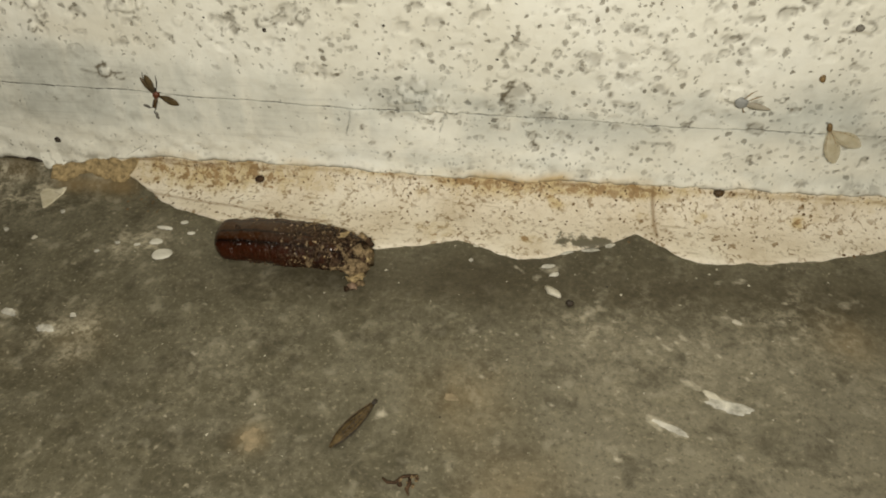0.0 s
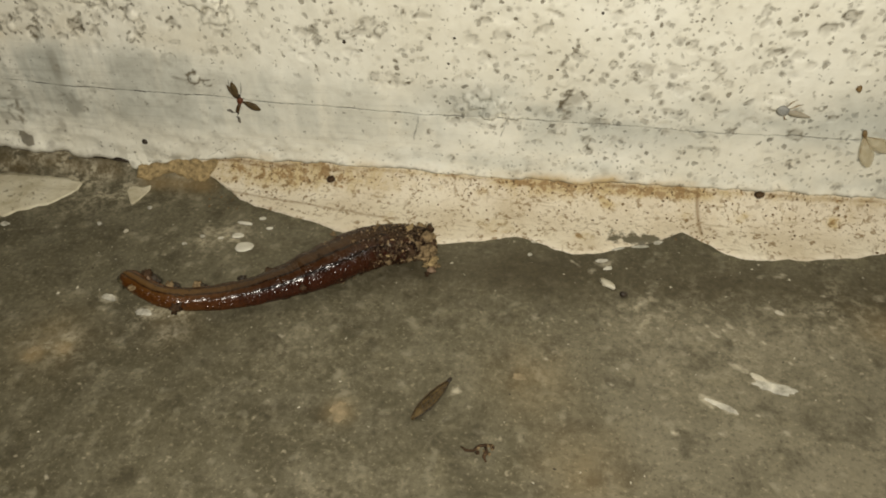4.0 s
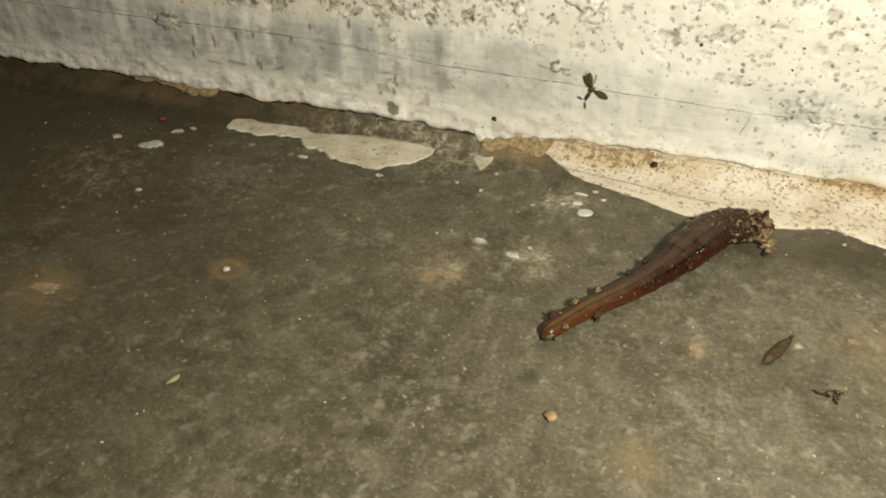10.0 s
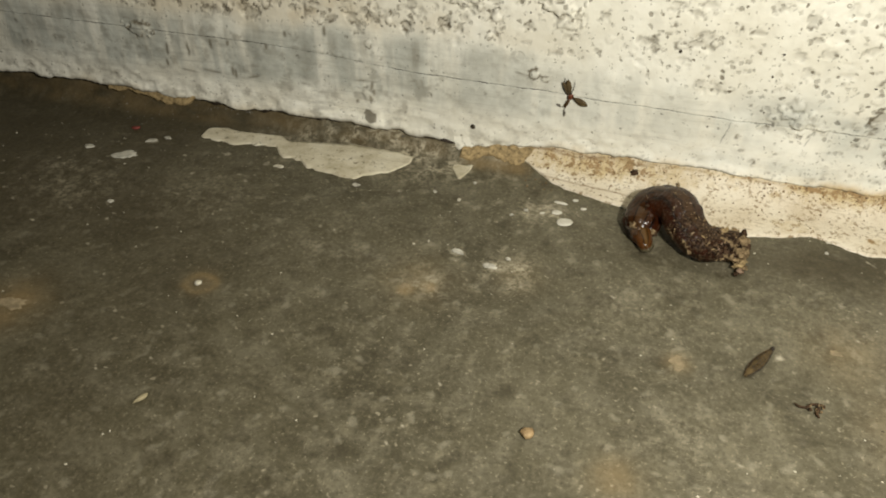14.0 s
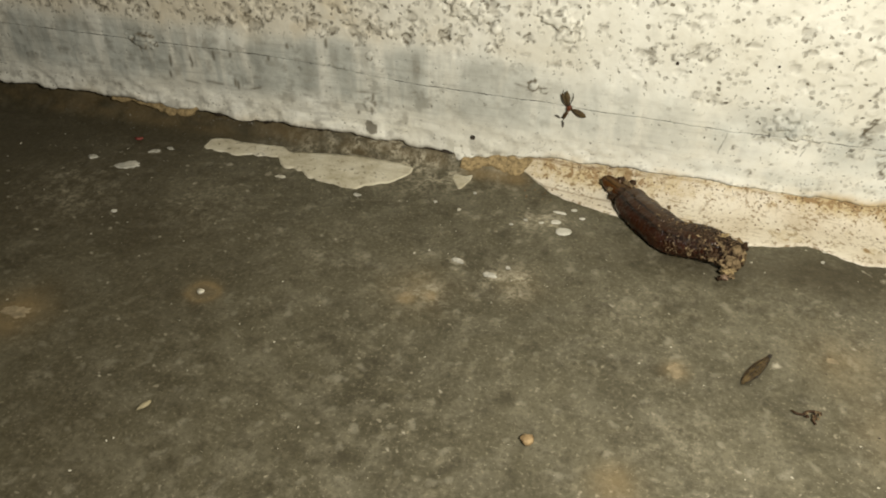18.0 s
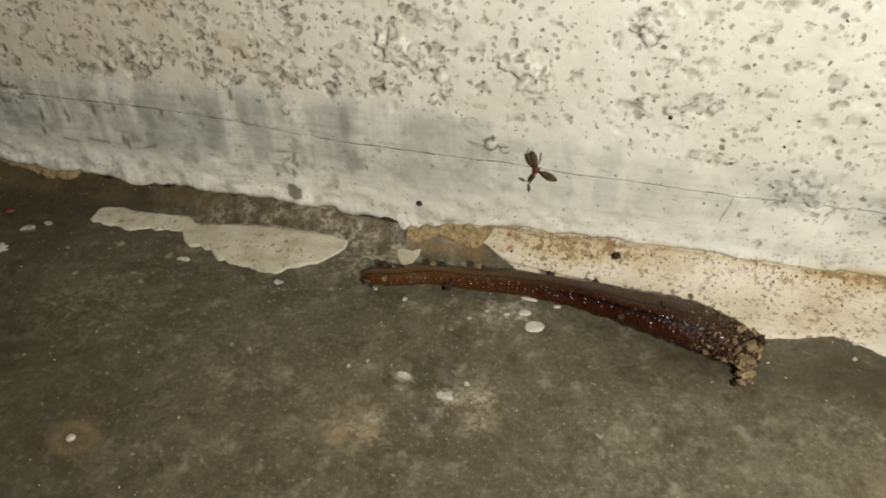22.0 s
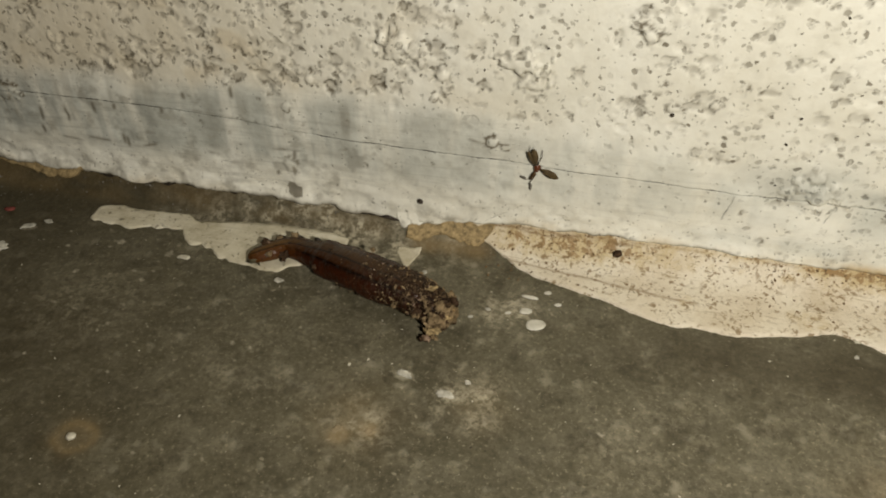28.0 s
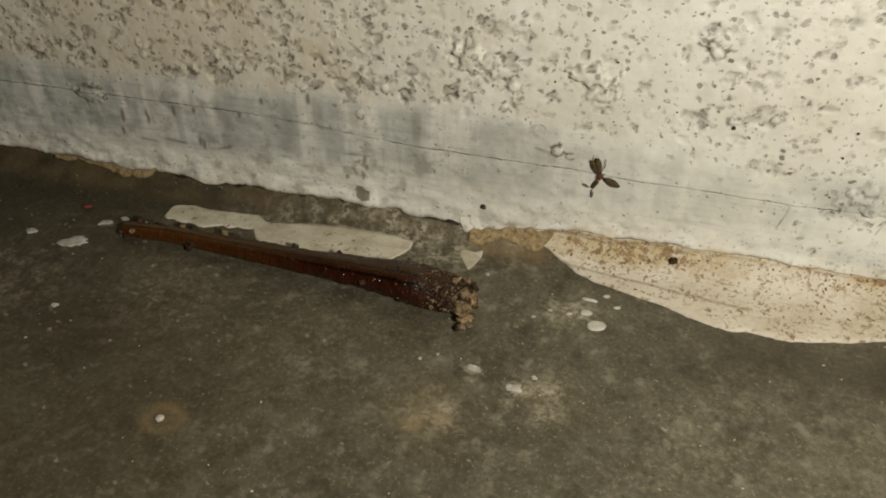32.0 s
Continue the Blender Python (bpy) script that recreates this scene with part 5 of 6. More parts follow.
def girth(u):
    return float(np.interp(u, [0, 0.05, 0.12, 0.25, 0.30, 0.33, 0.45, 0.6, 0.75, 0.9, 1], [0.235, 0.27, 0.295, 0.305, 0.29, 0.25, 0.212, 0.18, 0.153, 0.136, 0.128]))


def ring_mesh(u):
    """One segment: a short barrel along x with fine rings and a flatter belly."""
    r, half = girth(u), 0.32 if u > 0.06 else 0.22
    n, k = 26, 33
    verts, faces = [], []
    for i in range(k):
        f = -1 + 2 * i / (k - 1)
        prof = max(0.0, 1 - abs(f) ** 3) ** 0.5
        ridge = 1 + 0.004 * math.cos(f * 9 * math.pi)
        for j in range(n):
            a = 2 * math.pi * j / n
            w = 1 + 0.10 * noise.noise(Vector(((u * 6 + f * half) * 3.0, math.cos(a) * 1.7, math.sin(a) * 1.7))) + 0.05 * noise.noise(Vector(((u * 6 + f * half) * 11.0, math.cos(a) * 4, math.sin(a) * 4)))
            rr = r * prof * ridge * w
            z = math.cos(a) * rr * (0.92 if math.cos(a) > 0 else 0.78)
            verts.append((f * half, math.sin(a) * rr * 1.04, z))
    for i in range(k - 1):
        for j in range(n):
            a, b = i * n + j, i * n + (j + 1) % n
            faces.append((a, a + n, b + n, b))
    me = mesh_of("body_segment", verts, faces, SKIN)
    me.attributes.new("along", "FLOAT", "POINT").data.foreach_set("value", np.array([v[0] + u * 6.2 for v in verts], np.float32) * CM)
    me.attributes.new("front", "FLOAT", "POINT").data.foreach_set("value", np.full(len(verts), max(0.0, min(1.0, (u - 0.5) / 0.35)), np.float32))
    me.attributes.new("soil", "FLOAT", "POINT").data.foreach_set("value", np.full(len(verts), max(0.0, min(1.0, (0.25 - u) / 0.20)), np.float32))
    return me


def build_leech():
    rng = random.Random(8)
    leech = new("leech")
    leech.empty_display_size = 0.004
    tagged(leech, "wet reddish-brown striped leech with a soil-crusted tail on concrete", "leech")
    pieces = []
    for k in range(COUNT):
        u = k / (COUNT - 1)
        pieces.append(part("body_segment", ring_mesh(u), leech))
    # soil and grit glued to the tail end
    def crumb(seg, name, mat, r, x, ang, out, sq=(1, 1, 1), seed=0):
        u = seg / (COUNT - 1)
        d = girth(u) * out
        put(part(name, lump_mesh(name, r, mat, seed, sq, 0.9), pieces[seg]), x, d * math.sin(ang), d * math.cos(ang) * 0.9, rng.uniform(0, 360), rng.uniform(0, 360), 0)
    for i in range(120):
        seg = rng.choice((0, 0, 1, 1, 2, 2, 3, 3, 4, 4, 5, 5, 6, 7, 8, 10))
        mat = rng.choice((SOIL, SOIL, CRUST, CRUST, CRUST))
        crumb(seg, "soil_crumb", mat, rng.uniform(0.014, 0.042) * (1.0 if seg < 5 else 0.6), rng.uniform(-0.12, 0.12), rng.uniform(-1.9, 1.9), 1.0, (1, rng.uniform(0.4, 1), rng.uniform(0.3, 0.8)), i)
    for i, (seg, ang, r) in enumerate(((1, -0.2, 0.10), (2, -1.0, 0.08), (0, 0.5, 0.10), (3, 0.6, 0.065), (0, 1.3, 0.11), (1, 1.6, 0.09), (2, 1.2, 0.07), (0, -0.9, 0.09), (1, 0.6, 0.07), (4, 1.4, 0.06))):
        crumb(seg, "tan_clod", TAN if i % 3 == 0 else CRUST, 0.75 * r, -0.10 if seg == 0 else 0.0, ang, 0.92, (1, 0.9, 0.6), 70 + i)
    put(part("rear_sucker", lump_mesh("rear_sucker", 0.21, CRUST, 61, (0.35, 1.0, 0.9), 0.5), pieces[0], "soil-caked rear sucker"), -0.19, 0.03, -0.02)
    for i in range(26):
        a, d = rng.uniform(0, 6.28), rng.uniform(0.02, 0.21)
        put(part("soil_crumb", lump_mesh("soil_crumb", rng.uniform(0.02, 0.05), rng.choice((CRUST, SOIL, TAN, SOIL, HUSK)), 200 + i, (1, 0.8, 0.6), 0.9), pieces[0]), -0.25 + 0.3 * d, d * math.sin(a), d * math.cos(a), rng.uniform(0, 360), rng.uniform(0, 360), 0)
    # fine pale grains dusted over the rear third, one skin of grains to a segment
    for seg in range(12):
        u = seg / (COUNT - 1)
        verts, faces = [], []
        for _ in range(int(120 - 9 * seg)):
            a, x, r = rng.uniform(-2.2, 2.2), rng.uniform(-0.12, 0.12), 0.004 + 0.012 * rng.random() ** 2
            g = girth(u) * 1.0
            c = Vector((x, g * 1.04 * math.sin(a), g * 0.92 * math.cos(a)))
            e3 = Vector((0, math.sin(a), math.cos(a)))
            e1, e2 = Vector((1, 0, 0)), e3.cross(Vector((1, 0, 0)))
            n0 = len(verts)
            verts += [tuple(c + r * (math.cos(j * 1.2566) * e1 + math.sin(j * 1.2566) * e2) * rng.uniform(0.7, 1.2) - 0.01 * e3) for j in range(5)] + [tuple(c + 0.8 * r * e3)]
            faces += [(n0 + j, n0 + (j + 1) % 5, n0 + 5) for j in range(5)]
        part("soil_grains", mesh_of("soil_grains", verts, faces, (CRUST, SOIL, FLESH, CRUST, SOIL)[seg % 5]), pieces[seg])
    for i, (x, y, z, r) in enumerate(((-0.18, 0.24, -0.05, 0.10), (-0.24, 0.30, -0.11, 0.09), (-0.12, 0.20, -0.02, 0.10), (-0.26, 0.37, -0.16, 0.07), (-0.30, 0.24, -0.10, 0.08), (-0.21, 0.41, -0.18, 0.05), (-0.32, 0.31, -0.15, 0.055))):
        put(part("soil_clod", lump_mesh("soil_clod", r * 0.68, (CRUST, TAN, CRUST, FLESH, TAN, SOIL, CRUST)[i], 90 + i, (1.2, 0.8, 0.7), 1.1), pieces[1], "tan soil clod trailing from the tail"), x, y, z)
    for i in range(16):
        seg, a = rng.choice((0, 1, 1, 2, 3, 3, 4, 5)), rng.uniform(-1.7, 1.7)
        r = girth(seg / (COUNT - 1))
        p = Vector((rng.uniform(-0.1, 0.1), r * math.sin(a), 0.9 * r * math.cos(a)))
        d = Vector((rng.uniform(-1, 1), math.sin(a) * 0.6 + rng.uniform(-0.4, 0.4), math.cos(a) * 0.6 + rng.uniform(-0.4, 0.4))).normalized() * rng.uniform(0.03, 0.07)
        part("fibre", rod_mesh("fibre", [tuple(p), tuple(p + 0.5 * d), tuple(p + d + Vector((0, 0, 0.01)))], 0.008, CRUST if i % 3 else HUSK, 4), pieces[seg])
    # crumbs along the back and near the head
    for i, (seg, ang, r, mat) in enumerate(((16, 1.3, 0.04, SOIL), (20, -1.4, 0.05, SOIL), (25, -1.2, 0.05, DARK), (32, -1.45, 0.08, DARK), (33, -0.9, 0.055, CRUST), (37, -1.4, 0.075, DARK), (38, -0.9, 0.05, CRUST), (36, 1.5, 0.07, SOIL), (43, -1.1, 0.07, SOIL), (43, 1.0, 0.04, CRUST), (42, -0.5, 0.025, FLESH), (42, -1.5, 0.07, DARK), (12, 0.3, 0.03, SOIL), (9, -0.8, 0.035, CRUST), (41, -1.5, 0.05, DARK))):
        crumb(seg, "soil_crumb", mat, r, 0.02, ang, 1.2, (1, 0.8, 0.8), 120 + i)
    put(part("sucker", lump_mesh("sucker", 0.115, SUCKER, 44, (0.8, 1, 0.8), 0.7), pieces[-1], "grey-green front sucker"), 0.22, 0, -0.03)
    return leech, pieces


def smooth_line(knots, count=61):
    """A rounded line through the knots, with its length so far at each place."""
    p = np.array(knots, float)
    q = np.vstack([2 * p[0] - p[1], p, 2 * p[-1] - p[-2]])
    out = []
    steps = (count - 1) // (len(p) - 1)
    for i in range(len(p) - 1):
        a, b, c, d = q[i:i + 4]
        for s in np.arange(steps) / steps:
            out.append(0.5 * (2 * b + (c - a) * s + (2 * a - 5 * b + 4 * c - d) * s * s + (3 * b - a - 3 * c + d) * s**3))
    out = np.array(out + [p[-1]])
    run = np.r_[0, np.cumsum(np.linalg.norm(np.diff(out, axis=0), axis=1))]
    return out, run


def segment_pose(line, run, u):
    """Where a segment lies on the body's line: the rear ones spread forward when the body is drawn in."""
    full = run[-1]
    share = float(np.interp(full, [1.8, 2.06, 2.25, 2.5, 3.4, 4.6, 5.4], [1.0, 0.95, 0.80, 0.74, 0.44, 0.24, 0.15]))
    s = (u / 0.3 * share if u < 0.3 else share + (u - 0.3) / 0.7 * (1 - share)) * full
    s -= min(1.0, u / 0.3) * float(np.interp(full, [2.06, 2.25], [0.2, 0.0]))
    tucked = float(np.interp(full, [2.05, 2.2], [0.36, 0.2]))
    s = s if u < 0.3 else s - tucked * (min(1.0, (u - 0.3) / 0.1) if full < 2.2 else (u - 0.3) / 0.7)
    at = np.array([np.interp(s, run, line[:, i]) for i in range(3)])
    a = np.array([np.interp(max(0, s - 0.22), run, line[:, i]) for i in range(3)])
    b = np.array([np.interp(min(full, s + 0.22), run, line[:, i]) for i in range(3)])
    ahead = Vector(b - a).normalized()
    lean = max(0.0, min(1.0, (float(at[1]) + 0.6) / 0.6))
    up = Vector((0, -lean, 1.0)).normalized()
    side = up.cross(ahead).normalized()
    up = ahead.cross(side)
    m = Matrix((ahead, side, up)).transposed().to_4x4()
    m.translation = Vector(at) * CM
    return m


floor = build_floor()
wall = build_wall()
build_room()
build_paint(floor, wall)
build_splashes(floor)
leech, pieces = build_leech()
build_wall_insect()
build_pale_wings()
build_floor_wing()
build_bits()
build_specks()


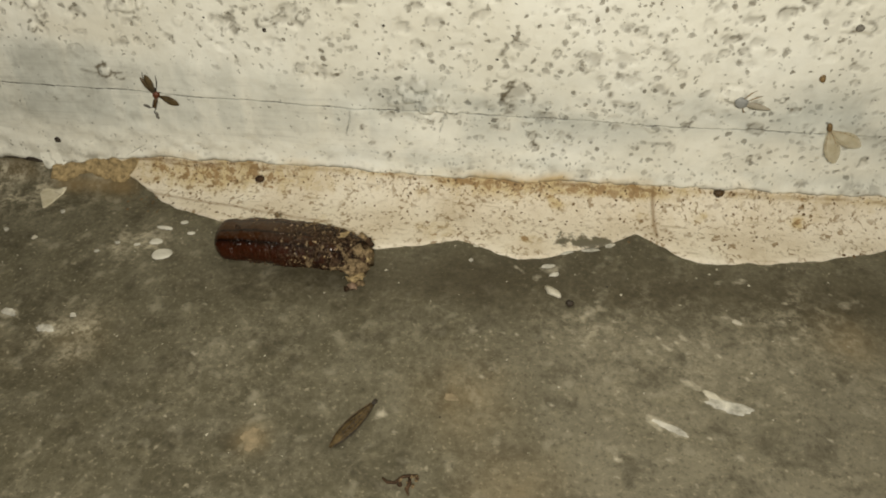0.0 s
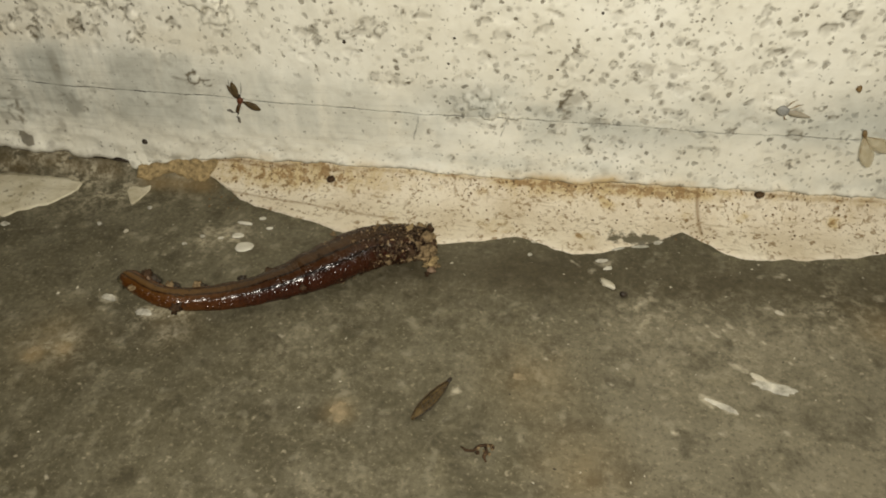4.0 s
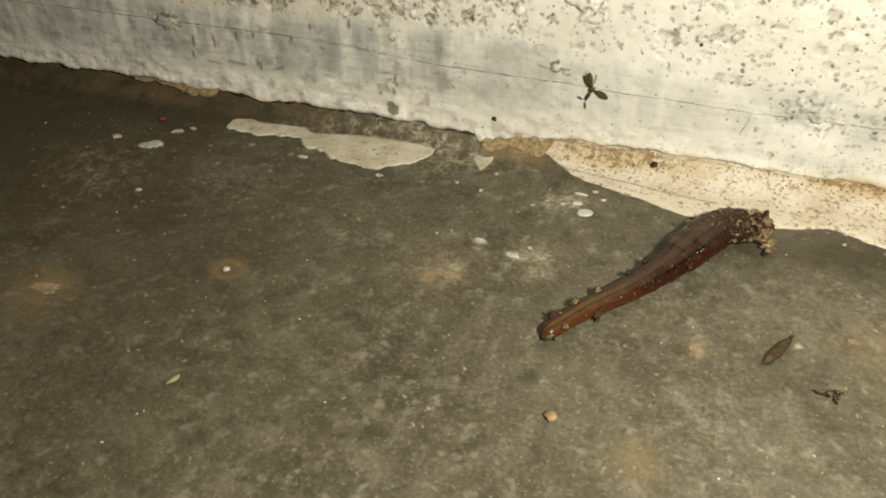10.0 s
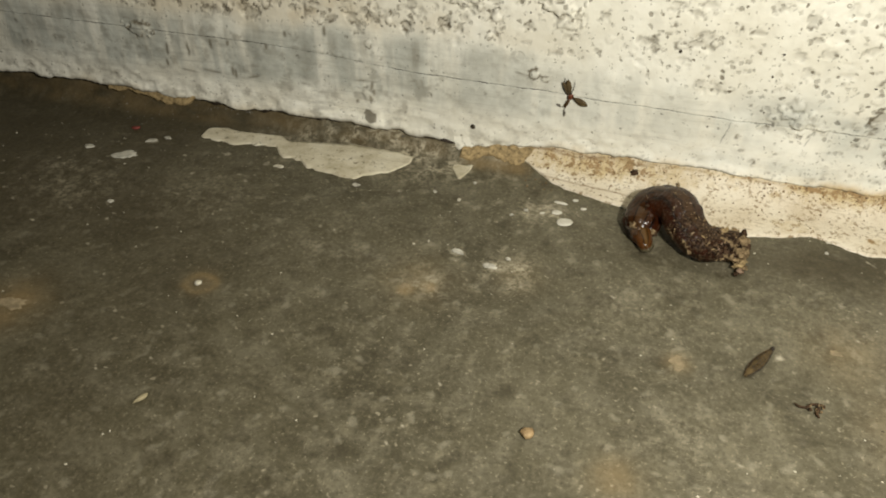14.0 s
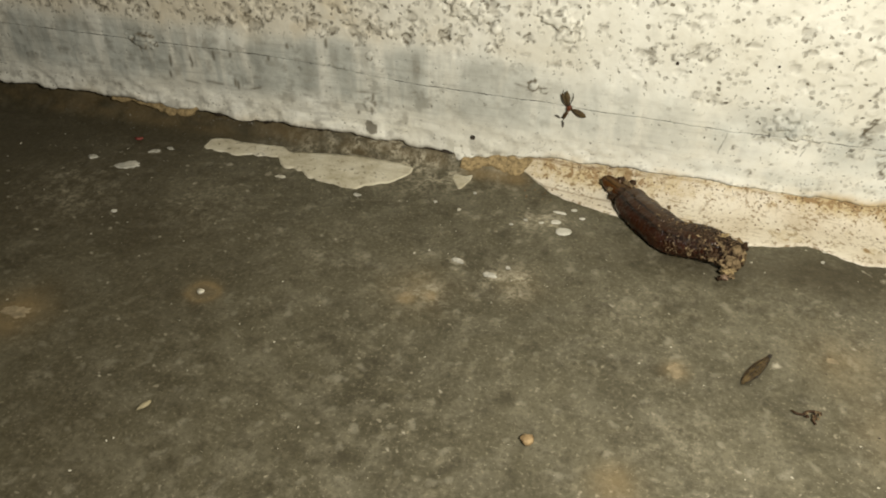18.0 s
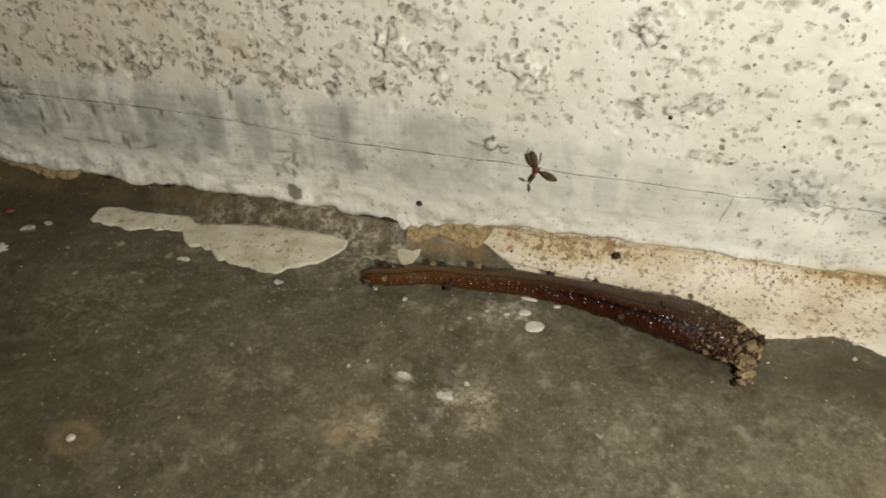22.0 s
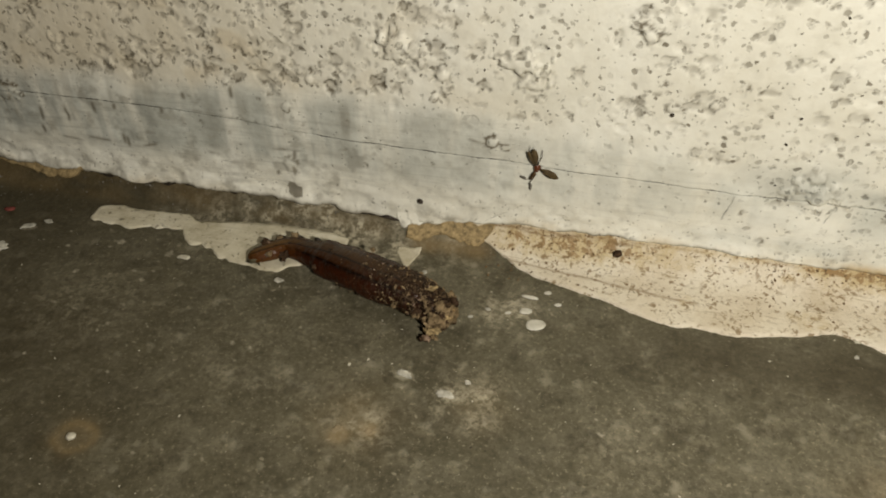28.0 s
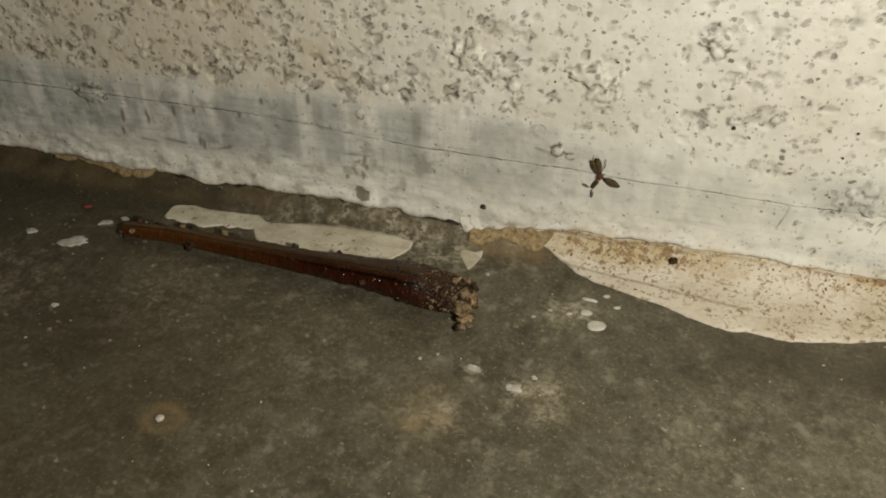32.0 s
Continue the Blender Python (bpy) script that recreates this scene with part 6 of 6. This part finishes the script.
def motions():
    # seconds; seven places along the body's middle line from tail to head, in centimetres
    crawl = [
        (0, (2.83, -1.58, 0.26), (2.55, -1.54, 0.28), (2.27, -1.48, 0.25), (2.00, -1.42, 0.20), (1.72, -1.37, 0.17), (1.43, -1.36, 0.15), (1.15, -1.35, 0.13)),
        (0.5, (2.84, -1.64, 0.26), (2.55, -1.52, 0.28), (2.25, -1.42, 0.25), (1.96, -1.30, 0.20), (1.66, -1.21, 0.17), (1.35, -1.15, 0.15), (1.03, -1.13, 0.13)),
        (1, (2.88, -1.63, 0.26), (2.55, -1.55, 0.28), (2.23, -1.45, 0.25), (1.91, -1.34, 0.20), (1.59, -1.24, 0.17), (1.25, -1.20, 0.15), (0.92, -1.17, 0.13)),
        (1.5, (2.84, -1.62, 0.26), (2.51, -1.56, 0.28), (2.17, -1.53, 0.25), (1.84, -1.47, 0.20), (1.51, -1.39, 0.17), (1.18, -1.33, 0.15), (0.84, -1.35, 0.13)),
        (2, (2.81, -1.56, 0.26), (2.40, -1.46, 0.28), (1.96, -1.45, 0.25), (1.53, -1.38, 0.20), (1.11, -1.46, 0.17), (0.89, -1.82, 0.15), (0.88, -2.26, 0.13)),
        (2.5, (2.77, -1.55, 0.26), (2.44, -1.38, 0.28), (2.05, -1.34, 0.26), (1.67, -1.36, 0.21), (1.38, -1.61, 0.17), (1.19, -1.95, 0.15), (0.93, -2.24, 0.13)),
        (4.5, (2.76, -1.49, 0.26), (2.09, -1.80, 0.28), (1.52, -2.34, 0.26), (0.90, -2.81, 0.21), (0.20, -3.14, 0.24), (-0.55, -3.29, 0.42), (-1.17, -2.95, 0.58)),
        (4.8, (2.81, -1.41, 0.26), (2.10, -1.69, 0.28), (1.43, -2.14, 0.26), (0.74, -2.56, 0.21), (0.05, -2.98, 0.17), (-0.68, -3.33, 0.15), (-1.44, -3.35, 0.13)),
        (5.1, (2.81, -1.48, 0.26), (2.09, -1.79, 0.28), (1.40, -2.26, 0.26), (0.72, -2.72, 0.21), (0.04, -3.21, 0.17), (-0.70, -3.58, 0.14), (-1.44, -3.31, 0.13)),
        (5.5, (2.76, -1.40, 0.26), (2.14, -1.63, 0.28), (1.55, -2.04, 0.26), (0.94, -2.40, 0.21), (0.38, -2.85, 0.17), (-0.18, -3.29, 0.15), (-0.83, -3.36, 0.13)),
        (6, (2.79, -1.47, 0.26), (2.28, -1.57, 0.28), (1.80, -1.90, 0.26), (1.31, -2.18, 0.21), (0.81, -2.47, 0.17), (0.30, -2.74, 0.15), (-0.07, -3.15, 0.13)),
        (6.3, (2.79, -1.42, 0.26), (2.31, -1.47, 0.28), (1.87, -1.81, 0.25), (1.42, -2.13, 0.20), (0.88, -2.23, 0.17), (0.43, -2.50, 0.15), (0.33, -3.04, 0.13)),
        (6.6, (2.75, -1.49, 0.26), (2.27, -1.62, 0.28), (1.85, -2.01, 0.25), (1.36, -2.31, 0.20), (0.91, -2.65, 0.16), (0.87, -3.20, 0.15), (0.97, -3.77, 0.13)),
        (7, (2.73, -1.56, 0.26), (2.22, -1.67, 0.28), (1.82, -2.16, 0.25), (1.49, -2.70, 0.20), (1.33, -3.32, 0.17), (1.38, -3.95, 0.15), (1.46, -4.58, 0.13)),
        (7.3, (2.80, -1.56, 0.26), (2.24, -1.69, 0.28), (1.85, -2.29, 0.26), (1.65, -2.97, 0.21), (1.56, -3.68, 0.17), (1.61, -4.39, 0.15), (1.74, -5.09, 0.13)),
        (7.6, (2.60, -1.61, 0.26), (2.09, -1.92, 0.28), (1.79, -2.57, 0.26), (1.54, -3.23, 0.22), (1.25, -3.87, 0.18), (0.92, -4.50, 0.15), (0.56, -5.11, 0.13)),
        (8, (2.94, -1.60, 0.26), (2.38, -1.91, 0.28), (2.05, -2.60, 0.26), (1.76, -3.31, 0.22), (1.48, -4.03, 0.20), (1.09, -4.66, 0.34), (0.40, -4.95, 0.53)),
        (8.5, (2.91, -1.52, 0.26), (2.37, -1.84, 0.28), (2.01, -2.58, 0.26), (1.63, -3.31, 0.22), (1.06, -3.90, 0.21), (0.41, -4.33, 0.43), (-0.29, -4.69, 0.68)),
        (9, (2.88, -1.59, 0.26), (2.26, -1.88, 0.28), (1.85, -2.59, 0.26), (1.41, -3.29, 0.22), (0.76, -3.79, 0.18), (0.11, -4.29, 0.15), (-0.47, -4.87, 0.13)),
        (9.5, (2.89, -1.52, 0.26), (2.32, -1.81, 0.28), (1.92, -2.45, 0.26), (1.51, -3.10, 0.22), (0.95, -3.62, 0.18), (0.40, -4.15, 0.15), (-0.17, -4.65, 0.13)),
        (10, (2.89, -1.55, 0.26), (2.41, -1.76, 0.28), (2.02, -2.33, 0.26), (1.65, -2.90, 0.21), (1.22, -3.43, 0.17), (0.75, -3.92, 0.15), (0.33, -4.46, 0.13)),
        (10.4, (2.87, -1.62, 0.26), (2.49, -1.75, 0.28), (2.17, -2.26, 0.26), (1.84, -2.76, 0.21), (1.45, -3.21, 0.17), (1.00, -3.62, 0.15), (0.73, -4.15, 0.13)),
        (10.7, (2.82, -1.94, 0.26), (2.42, -2.07, 0.28), (2.10, -2.52, 0.28), (1.84, -3.00, 0.30), (1.35, -3.08, 0.24), (1.03, -3.47, 0.16), (1.03, -4.02, 0.13)),
        (11, (2.87, -1.79, 0.26), (2.54, -1.75, 0.29), (2.21, -2.27, 0.32), (1.92, -2.82, 0.42), (1.49, -2.87, 0.37), (1.13, -2.91, 0.18), (1.29, -3.50, 0.13)),
        (11.3, (2.88, -1.72, 0.26), (2.55, -1.72, 0.28), (2.25, -2.17, 0.26), (1.89, -2.56, 0.20), (1.45, -2.81, 0.16), (1.40, -3.34, 0.15), (1.25, -3.86, 0.13)),
        (11.6, (2.84, -1.77, 0.26), (2.38, -1.89, 0.28), (2.02, -2.39, 0.25), (1.76, -2.95, 0.21), (1.66, -3.57, 0.17), (1.76, -4.18, 0.15), (1.95, -4.78, 0.13)),
        (12, (2.87, -1.59, 0.26), (2.38, -1.72, 0.28), (2.04, -2.34, 0.26), (1.83, -3.02, 0.22), (1.81, -3.72, 0.18), (2.08, -4.38, 0.15), (2.49, -4.95, 0.13)),
        (12.4, (2.80, -1.58, 0.26), (2.38, -1.62, 0.28), (2.08, -2.16, 0.26), (1.97, -2.77, 0.22), (2.04, -3.38, 0.18), (2.27, -3.95, 0.15), (2.66, -4.44, 0.13)),
        (12.7, (2.86, -1.61, 0.26), (2.54, -1.56, 0.28), (2.23, -1.96, 0.25), (2.02, -2.42, 0.20), (1.88, -2.91, 0.17), (1.80, -3.41, 0.15), (1.80, -3.92, 0.13)),
        (13, (2.93, -1.62, 0.26), (2.59, -1.50, 0.28), (2.21, -1.79, 0.25), (1.87, -2.13, 0.19), (1.64, -2.54, 0.16), (1.57, -3.01, 0.15), (1.60, -3.49, 0.13)),
        (13.4, (2.85, -1.66, 0.26), (2.52, -1.56, 0.28), (2.16, -1.75, 0.25), (1.81, -1.96, 0.19), (1.59, -2.30, 0.16), (1.64, -2.69, 0.15), (1.89, -3.01, 0.13)),
        (13.7, (2.92, -1.68, 0.26), (2.61, -1.61, 0.28), (2.28, -1.77, 0.25), (1.93, -1.88, 0.20), (1.68, -2.12, 0.17), (1.75, -2.46, 0.15), (2.07, -2.63, 0.13)),
        (14, (2.83, -1.81, 0.26), (2.42, -1.88, 0.29), (2.18, -1.69, 0.39), (1.99, -1.37, 0.49), (1.66, -1.20, 0.32), (1.53, -1.51, 0.17), (1.64, -1.92, 0.13)),
        (14.5, (2.88, -1.87, 0.26), (2.41, -1.89, 0.28), (1.94, -1.85, 0.24), (1.57, -1.53, 0.19), (1.27, -1.13, 0.17), (0.87, -0.89, 0.15), (0.50, -1.21, 0.13)),
        (16.5, (2.82, -1.76, 0.26), (2.34, -1.78, 0.28), (1.87, -1.60, 0.23), (1.55, -1.15, 0.19), (1.32, -0.66, 0.17), (1.10, -0.21, 0.34), (1.08, -0.13, 0.87)),
        (17, (2.86, -1.58, 0.26), (2.48, -1.42, 0.28), (2.02, -1.38, 0.25), (1.63, -1.13, 0.20), (1.22, -0.90, 0.17), (0.78, -0.75, 0.15), (0.33, -0.83, 0.13)),
        (17.5, (2.84, -1.70, 0.26), (2.48, -1.53, 0.28), (2.03, -1.51, 0.24), (1.65, -1.26, 0.19), (1.31, -0.95, 0.16), (1.01, -0.60, 0.15), (0.72, -0.26, 0.24)),
        (18, (2.84, -1.76, 0.26), (2.47, -1.65, 0.28), (2.06, -1.56, 0.23), (1.75, -1.24, 0.19), (1.47, -0.90, 0.16), (1.22, -0.53, 0.15), (0.88, -0.27, 0.23)),
        (18.5, (2.87, -1.80, 0.26), (2.47, -1.67, 0.28), (2.09, -1.46, 0.24), (1.84, -1.05, 0.20), (1.67, -0.61, 0.17), (1.44, -0.25, 0.29), (0.97, -0.24, 0.26)),
        (19, (2.86, -1.59, 0.26), (2.48, -1.41, 0.28), (2.01, -1.30, 0.24), (1.65, -0.95, 0.20), (1.33, -0.56, 0.17), (0.97, -0.25, 0.29), (0.47, -0.18, 0.35)),
        (19.5, (2.86, -1.64, 0.26), (2.45, -1.46, 0.28), (1.96, -1.34, 0.24), (1.56, -0.99, 0.20), (1.18, -0.62, 0.17), (0.74, -0.37, 0.19), (0.21, -0.40, 0.15)),
        (20, (2.82, -1.67, 0.26), (2.34, -1.45, 0.28), (1.80, -1.27, 0.24), (1.37, -0.88, 0.20), (0.96, -0.46, 0.18), (0.48, -0.20, 0.36), (-0.05, -0.13, 0.57)),
        (20.5, (2.83, -1.66, 0.26), (2.23, -1.51, 0.28), (1.62, -1.25, 0.24), (1.05, -0.88, 0.20), (0.47, -0.52, 0.17), (-0.17, -0.30, 0.23), (-0.84, -0.35, 0.18)),
        (21, (2.79, -1.63, 0.26), (2.20, -1.47, 0.28), (1.60, -1.21, 0.24), (1.08, -0.80, 0.20), (0.55, -0.40, 0.20), (-0.06, -0.19, 0.37), (-0.71, -0.13, 0.51)),
        (21.4, (2.79, -1.69, 0.26), (2.16, -1.37, 0.28), (1.49, -1.10, 0.24), (0.81, -0.83, 0.20), (0.09, -0.72, 0.19), (-0.57, -0.95, 0.21), (-0.95, -1.57, 0.23)),
        (21.8, (2.84, -1.62, 0.26), (2.21, -1.34, 0.28), (1.48, -1.16, 0.25), (0.76, -0.96, 0.20), (0.02, -0.96, 0.17), (-0.70, -1.16, 0.15), (-1.40, -1.42, 0.13)),
        (22.2, (2.85, -1.64, 0.26), (2.04, -1.41, 0.28), (1.19, -1.23, 0.24), (0.33, -1.13, 0.20), (-0.53, -1.02, 0.16), (-1.38, -0.88, 0.15), (-2.25, -0.89, 0.13)),
        (22.6, (2.78, -1.70, 0.26), (1.97, -1.47, 0.28), (1.11, -1.40, 0.24), (0.25, -1.43, 0.19), (-0.60, -1.31, 0.16), (-1.37, -0.95, 0.14), (-2.02, -0.38, 0.16)),
        (23, (2.89, -1.58, 0.26), (1.99, -1.44, 0.28), (1.07, -1.38, 0.24), (0.15, -1.36, 0.20), (-0.77, -1.43, 0.16), (-1.69, -1.30, 0.15), (-2.61, -1.37, 0.13)),
        (23.5, (2.95, -1.61, 0.26), (2.01, -1.50, 0.28), (1.06, -1.44, 0.24), (0.11, -1.43, 0.20), (-0.84, -1.49, 0.16), (-1.79, -1.38, 0.14), (-2.73, -1.23, 0.13)),
        (24.5, (2.47, -1.72, 0.26), (1.59, -1.67, 0.28), (0.71, -1.60, 0.24), (-0.18, -1.50, 0.19), (-1.07, -1.46, 0.16), (-1.96, -1.36, 0.15), (-2.85, -1.30, 0.13)),
        (24.8, (1.69, -1.80, 0.26), (1.00, -1.63, 0.28), (0.25, -1.55, 0.24), (-0.49, -1.43, 0.20), (-1.24, -1.37, 0.16), (-1.99, -1.31, 0.15), (-2.74, -1.22, 0.13)),
        (25, (1.26, -1.91, 0.26), (0.67, -1.60, 0.28), (-0.02, -1.48, 0.25), (-0.72, -1.39, 0.20), (-1.41, -1.30, 0.17), (-2.11, -1.26, 0.15), (-2.82, -1.25, 0.13)),
        (25.2, (0.69, -2.03, 0.26), (0.30, -1.63, 0.28), (-0.32, -1.50, 0.25), (-0.95, -1.47, 0.20), (-1.56, -1.34, 0.17), (-2.19, -1.27, 0.15), (-2.82, -1.24, 0.13)),
        (25.5, (-0.13, -1.44, 0.24), (0.14, -0.95, 0.30), (-0.25, -0.79, 0.36), (-0.72, -1.13, 0.32), (-1.27, -1.41, 0.26), (-2.04, -1.34, 0.18), (-2.81, -1.28, 0.13)),
        (27.5, (-0.98, -1.71, 0.26), (-1.46, -1.56, 0.28), (-1.93, -1.36, 0.24), (-2.35, -1.07, 0.20), (-2.79, -0.81, 0.17), (-3.26, -0.64, 0.15), (-3.36, -1.12, 0.13)),
        (28, (-0.89, -1.77, 0.26), (-1.34, -1.57, 0.28), (-1.80, -1.40, 0.25), (-2.26, -1.21, 0.20), (-2.73, -1.05, 0.17), (-3.21, -0.94, 0.15), (-3.64, -1.18, 0.13)),
        (28.5, (-0.89, -1.76, 0.26), (-1.49, -1.51, 0.28), (-2.10, -1.31, 0.24), (-2.71, -1.10, 0.20), (-3.31, -0.83, 0.16), (-3.92, -0.63, 0.15), (-4.56, -0.50, 0.13)),
        (28.8, (-0.93, -1.73, 0.26), (-1.49, -1.48, 0.28), (-2.13, -1.41, 0.25), (-2.77, -1.33, 0.20), (-3.40, -1.42, 0.17), (-4.03, -1.56, 0.15), (-4.66, -1.67, 0.13)),
        (29.1, (-0.99, -1.67, 0.26), (-1.65, -1.50, 0.28), (-2.38, -1.59, 0.25), (-3.11, -1.63, 0.20), (-3.81, -1.81, 0.17), (-4.51, -2.03, 0.15), (-5.23, -2.16, 0.13)),
        (29.5, (-0.99, -1.68, 0.26), (-1.74, -1.51, 0.28), (-2.54, -1.68, 0.26), (-3.31, -1.97, 0.21), (-4.04, -2.32, 0.17), (-4.81, -2.60, 0.15), (-5.61, -2.79, 0.13)),
        (30, (-0.88, -1.69, 0.26), (-1.83, -1.64, 0.28), (-2.83, -1.75, 0.24), (-3.84, -1.80, 0.19), (-4.85, -1.85, 0.16), (-5.85, -1.68, 0.14), (-6.85, -1.54, 0.13)),
        (30.4, (-0.90, -1.73, 0.26), (-1.93, -1.65, 0.28), (-3.00, -1.71, 0.24), (-4.08, -1.71, 0.19), (-5.14, -1.58, 0.16), (-6.19, -1.34, 0.14), (-7.21, -1.02, 0.13)),
        (31, (-0.90, -1.71, 0.26), (-1.88, -1.76, 0.28), (-2.89, -1.89, 0.24), (-3.90, -1.94, 0.19), (-4.91, -1.93, 0.16), (-5.90, -1.74, 0.14), (-6.85, -1.40, 0.13)),
        (31.5, (-0.87, -1.72, 0.26), (-1.83, -1.63, 0.28), (-2.81, -1.66, 0.24), (-3.79, -1.68, 0.19), (-4.76, -1.62, 0.16), (-5.74, -1.50, 0.14), (-6.71, -1.37, 0.13)),
        (32, (-1.52, -1.71, 0.26), (-2.40, -1.61, 0.28), (-3.28, -1.54, 0.25), (-4.17, -1.45, 0.20), (-5.05, -1.37, 0.16), (-5.94, -1.31, 0.15), (-6.83, -1.32, 0.13)),
    ]
    rows = crawl[:1]
    for a, b in zip(crawl, crawl[1:]):
        steps = max(1, round((b[0] - a[0]) / 0.4)) if b[0] - a[0] > 0.9 else 1
        for k in range(1, steps):
            f = k / steps
            rows.append((a[0] + f * (b[0] - a[0]), *[tuple((1 - f) * p + f * q for p, q in zip(m, n)) for m, n in zip(a[1:], b[1:])]))
        rows.append(b)
    lines = [(row[0], *smooth_line(row[1:])) for row in rows]
    for k, ob in enumerate(pieces):
        u = k / (COUNT - 1)
        walk(ob, [(t, segment_pose(line, run, u)) for t, line, run in lines])


motions()
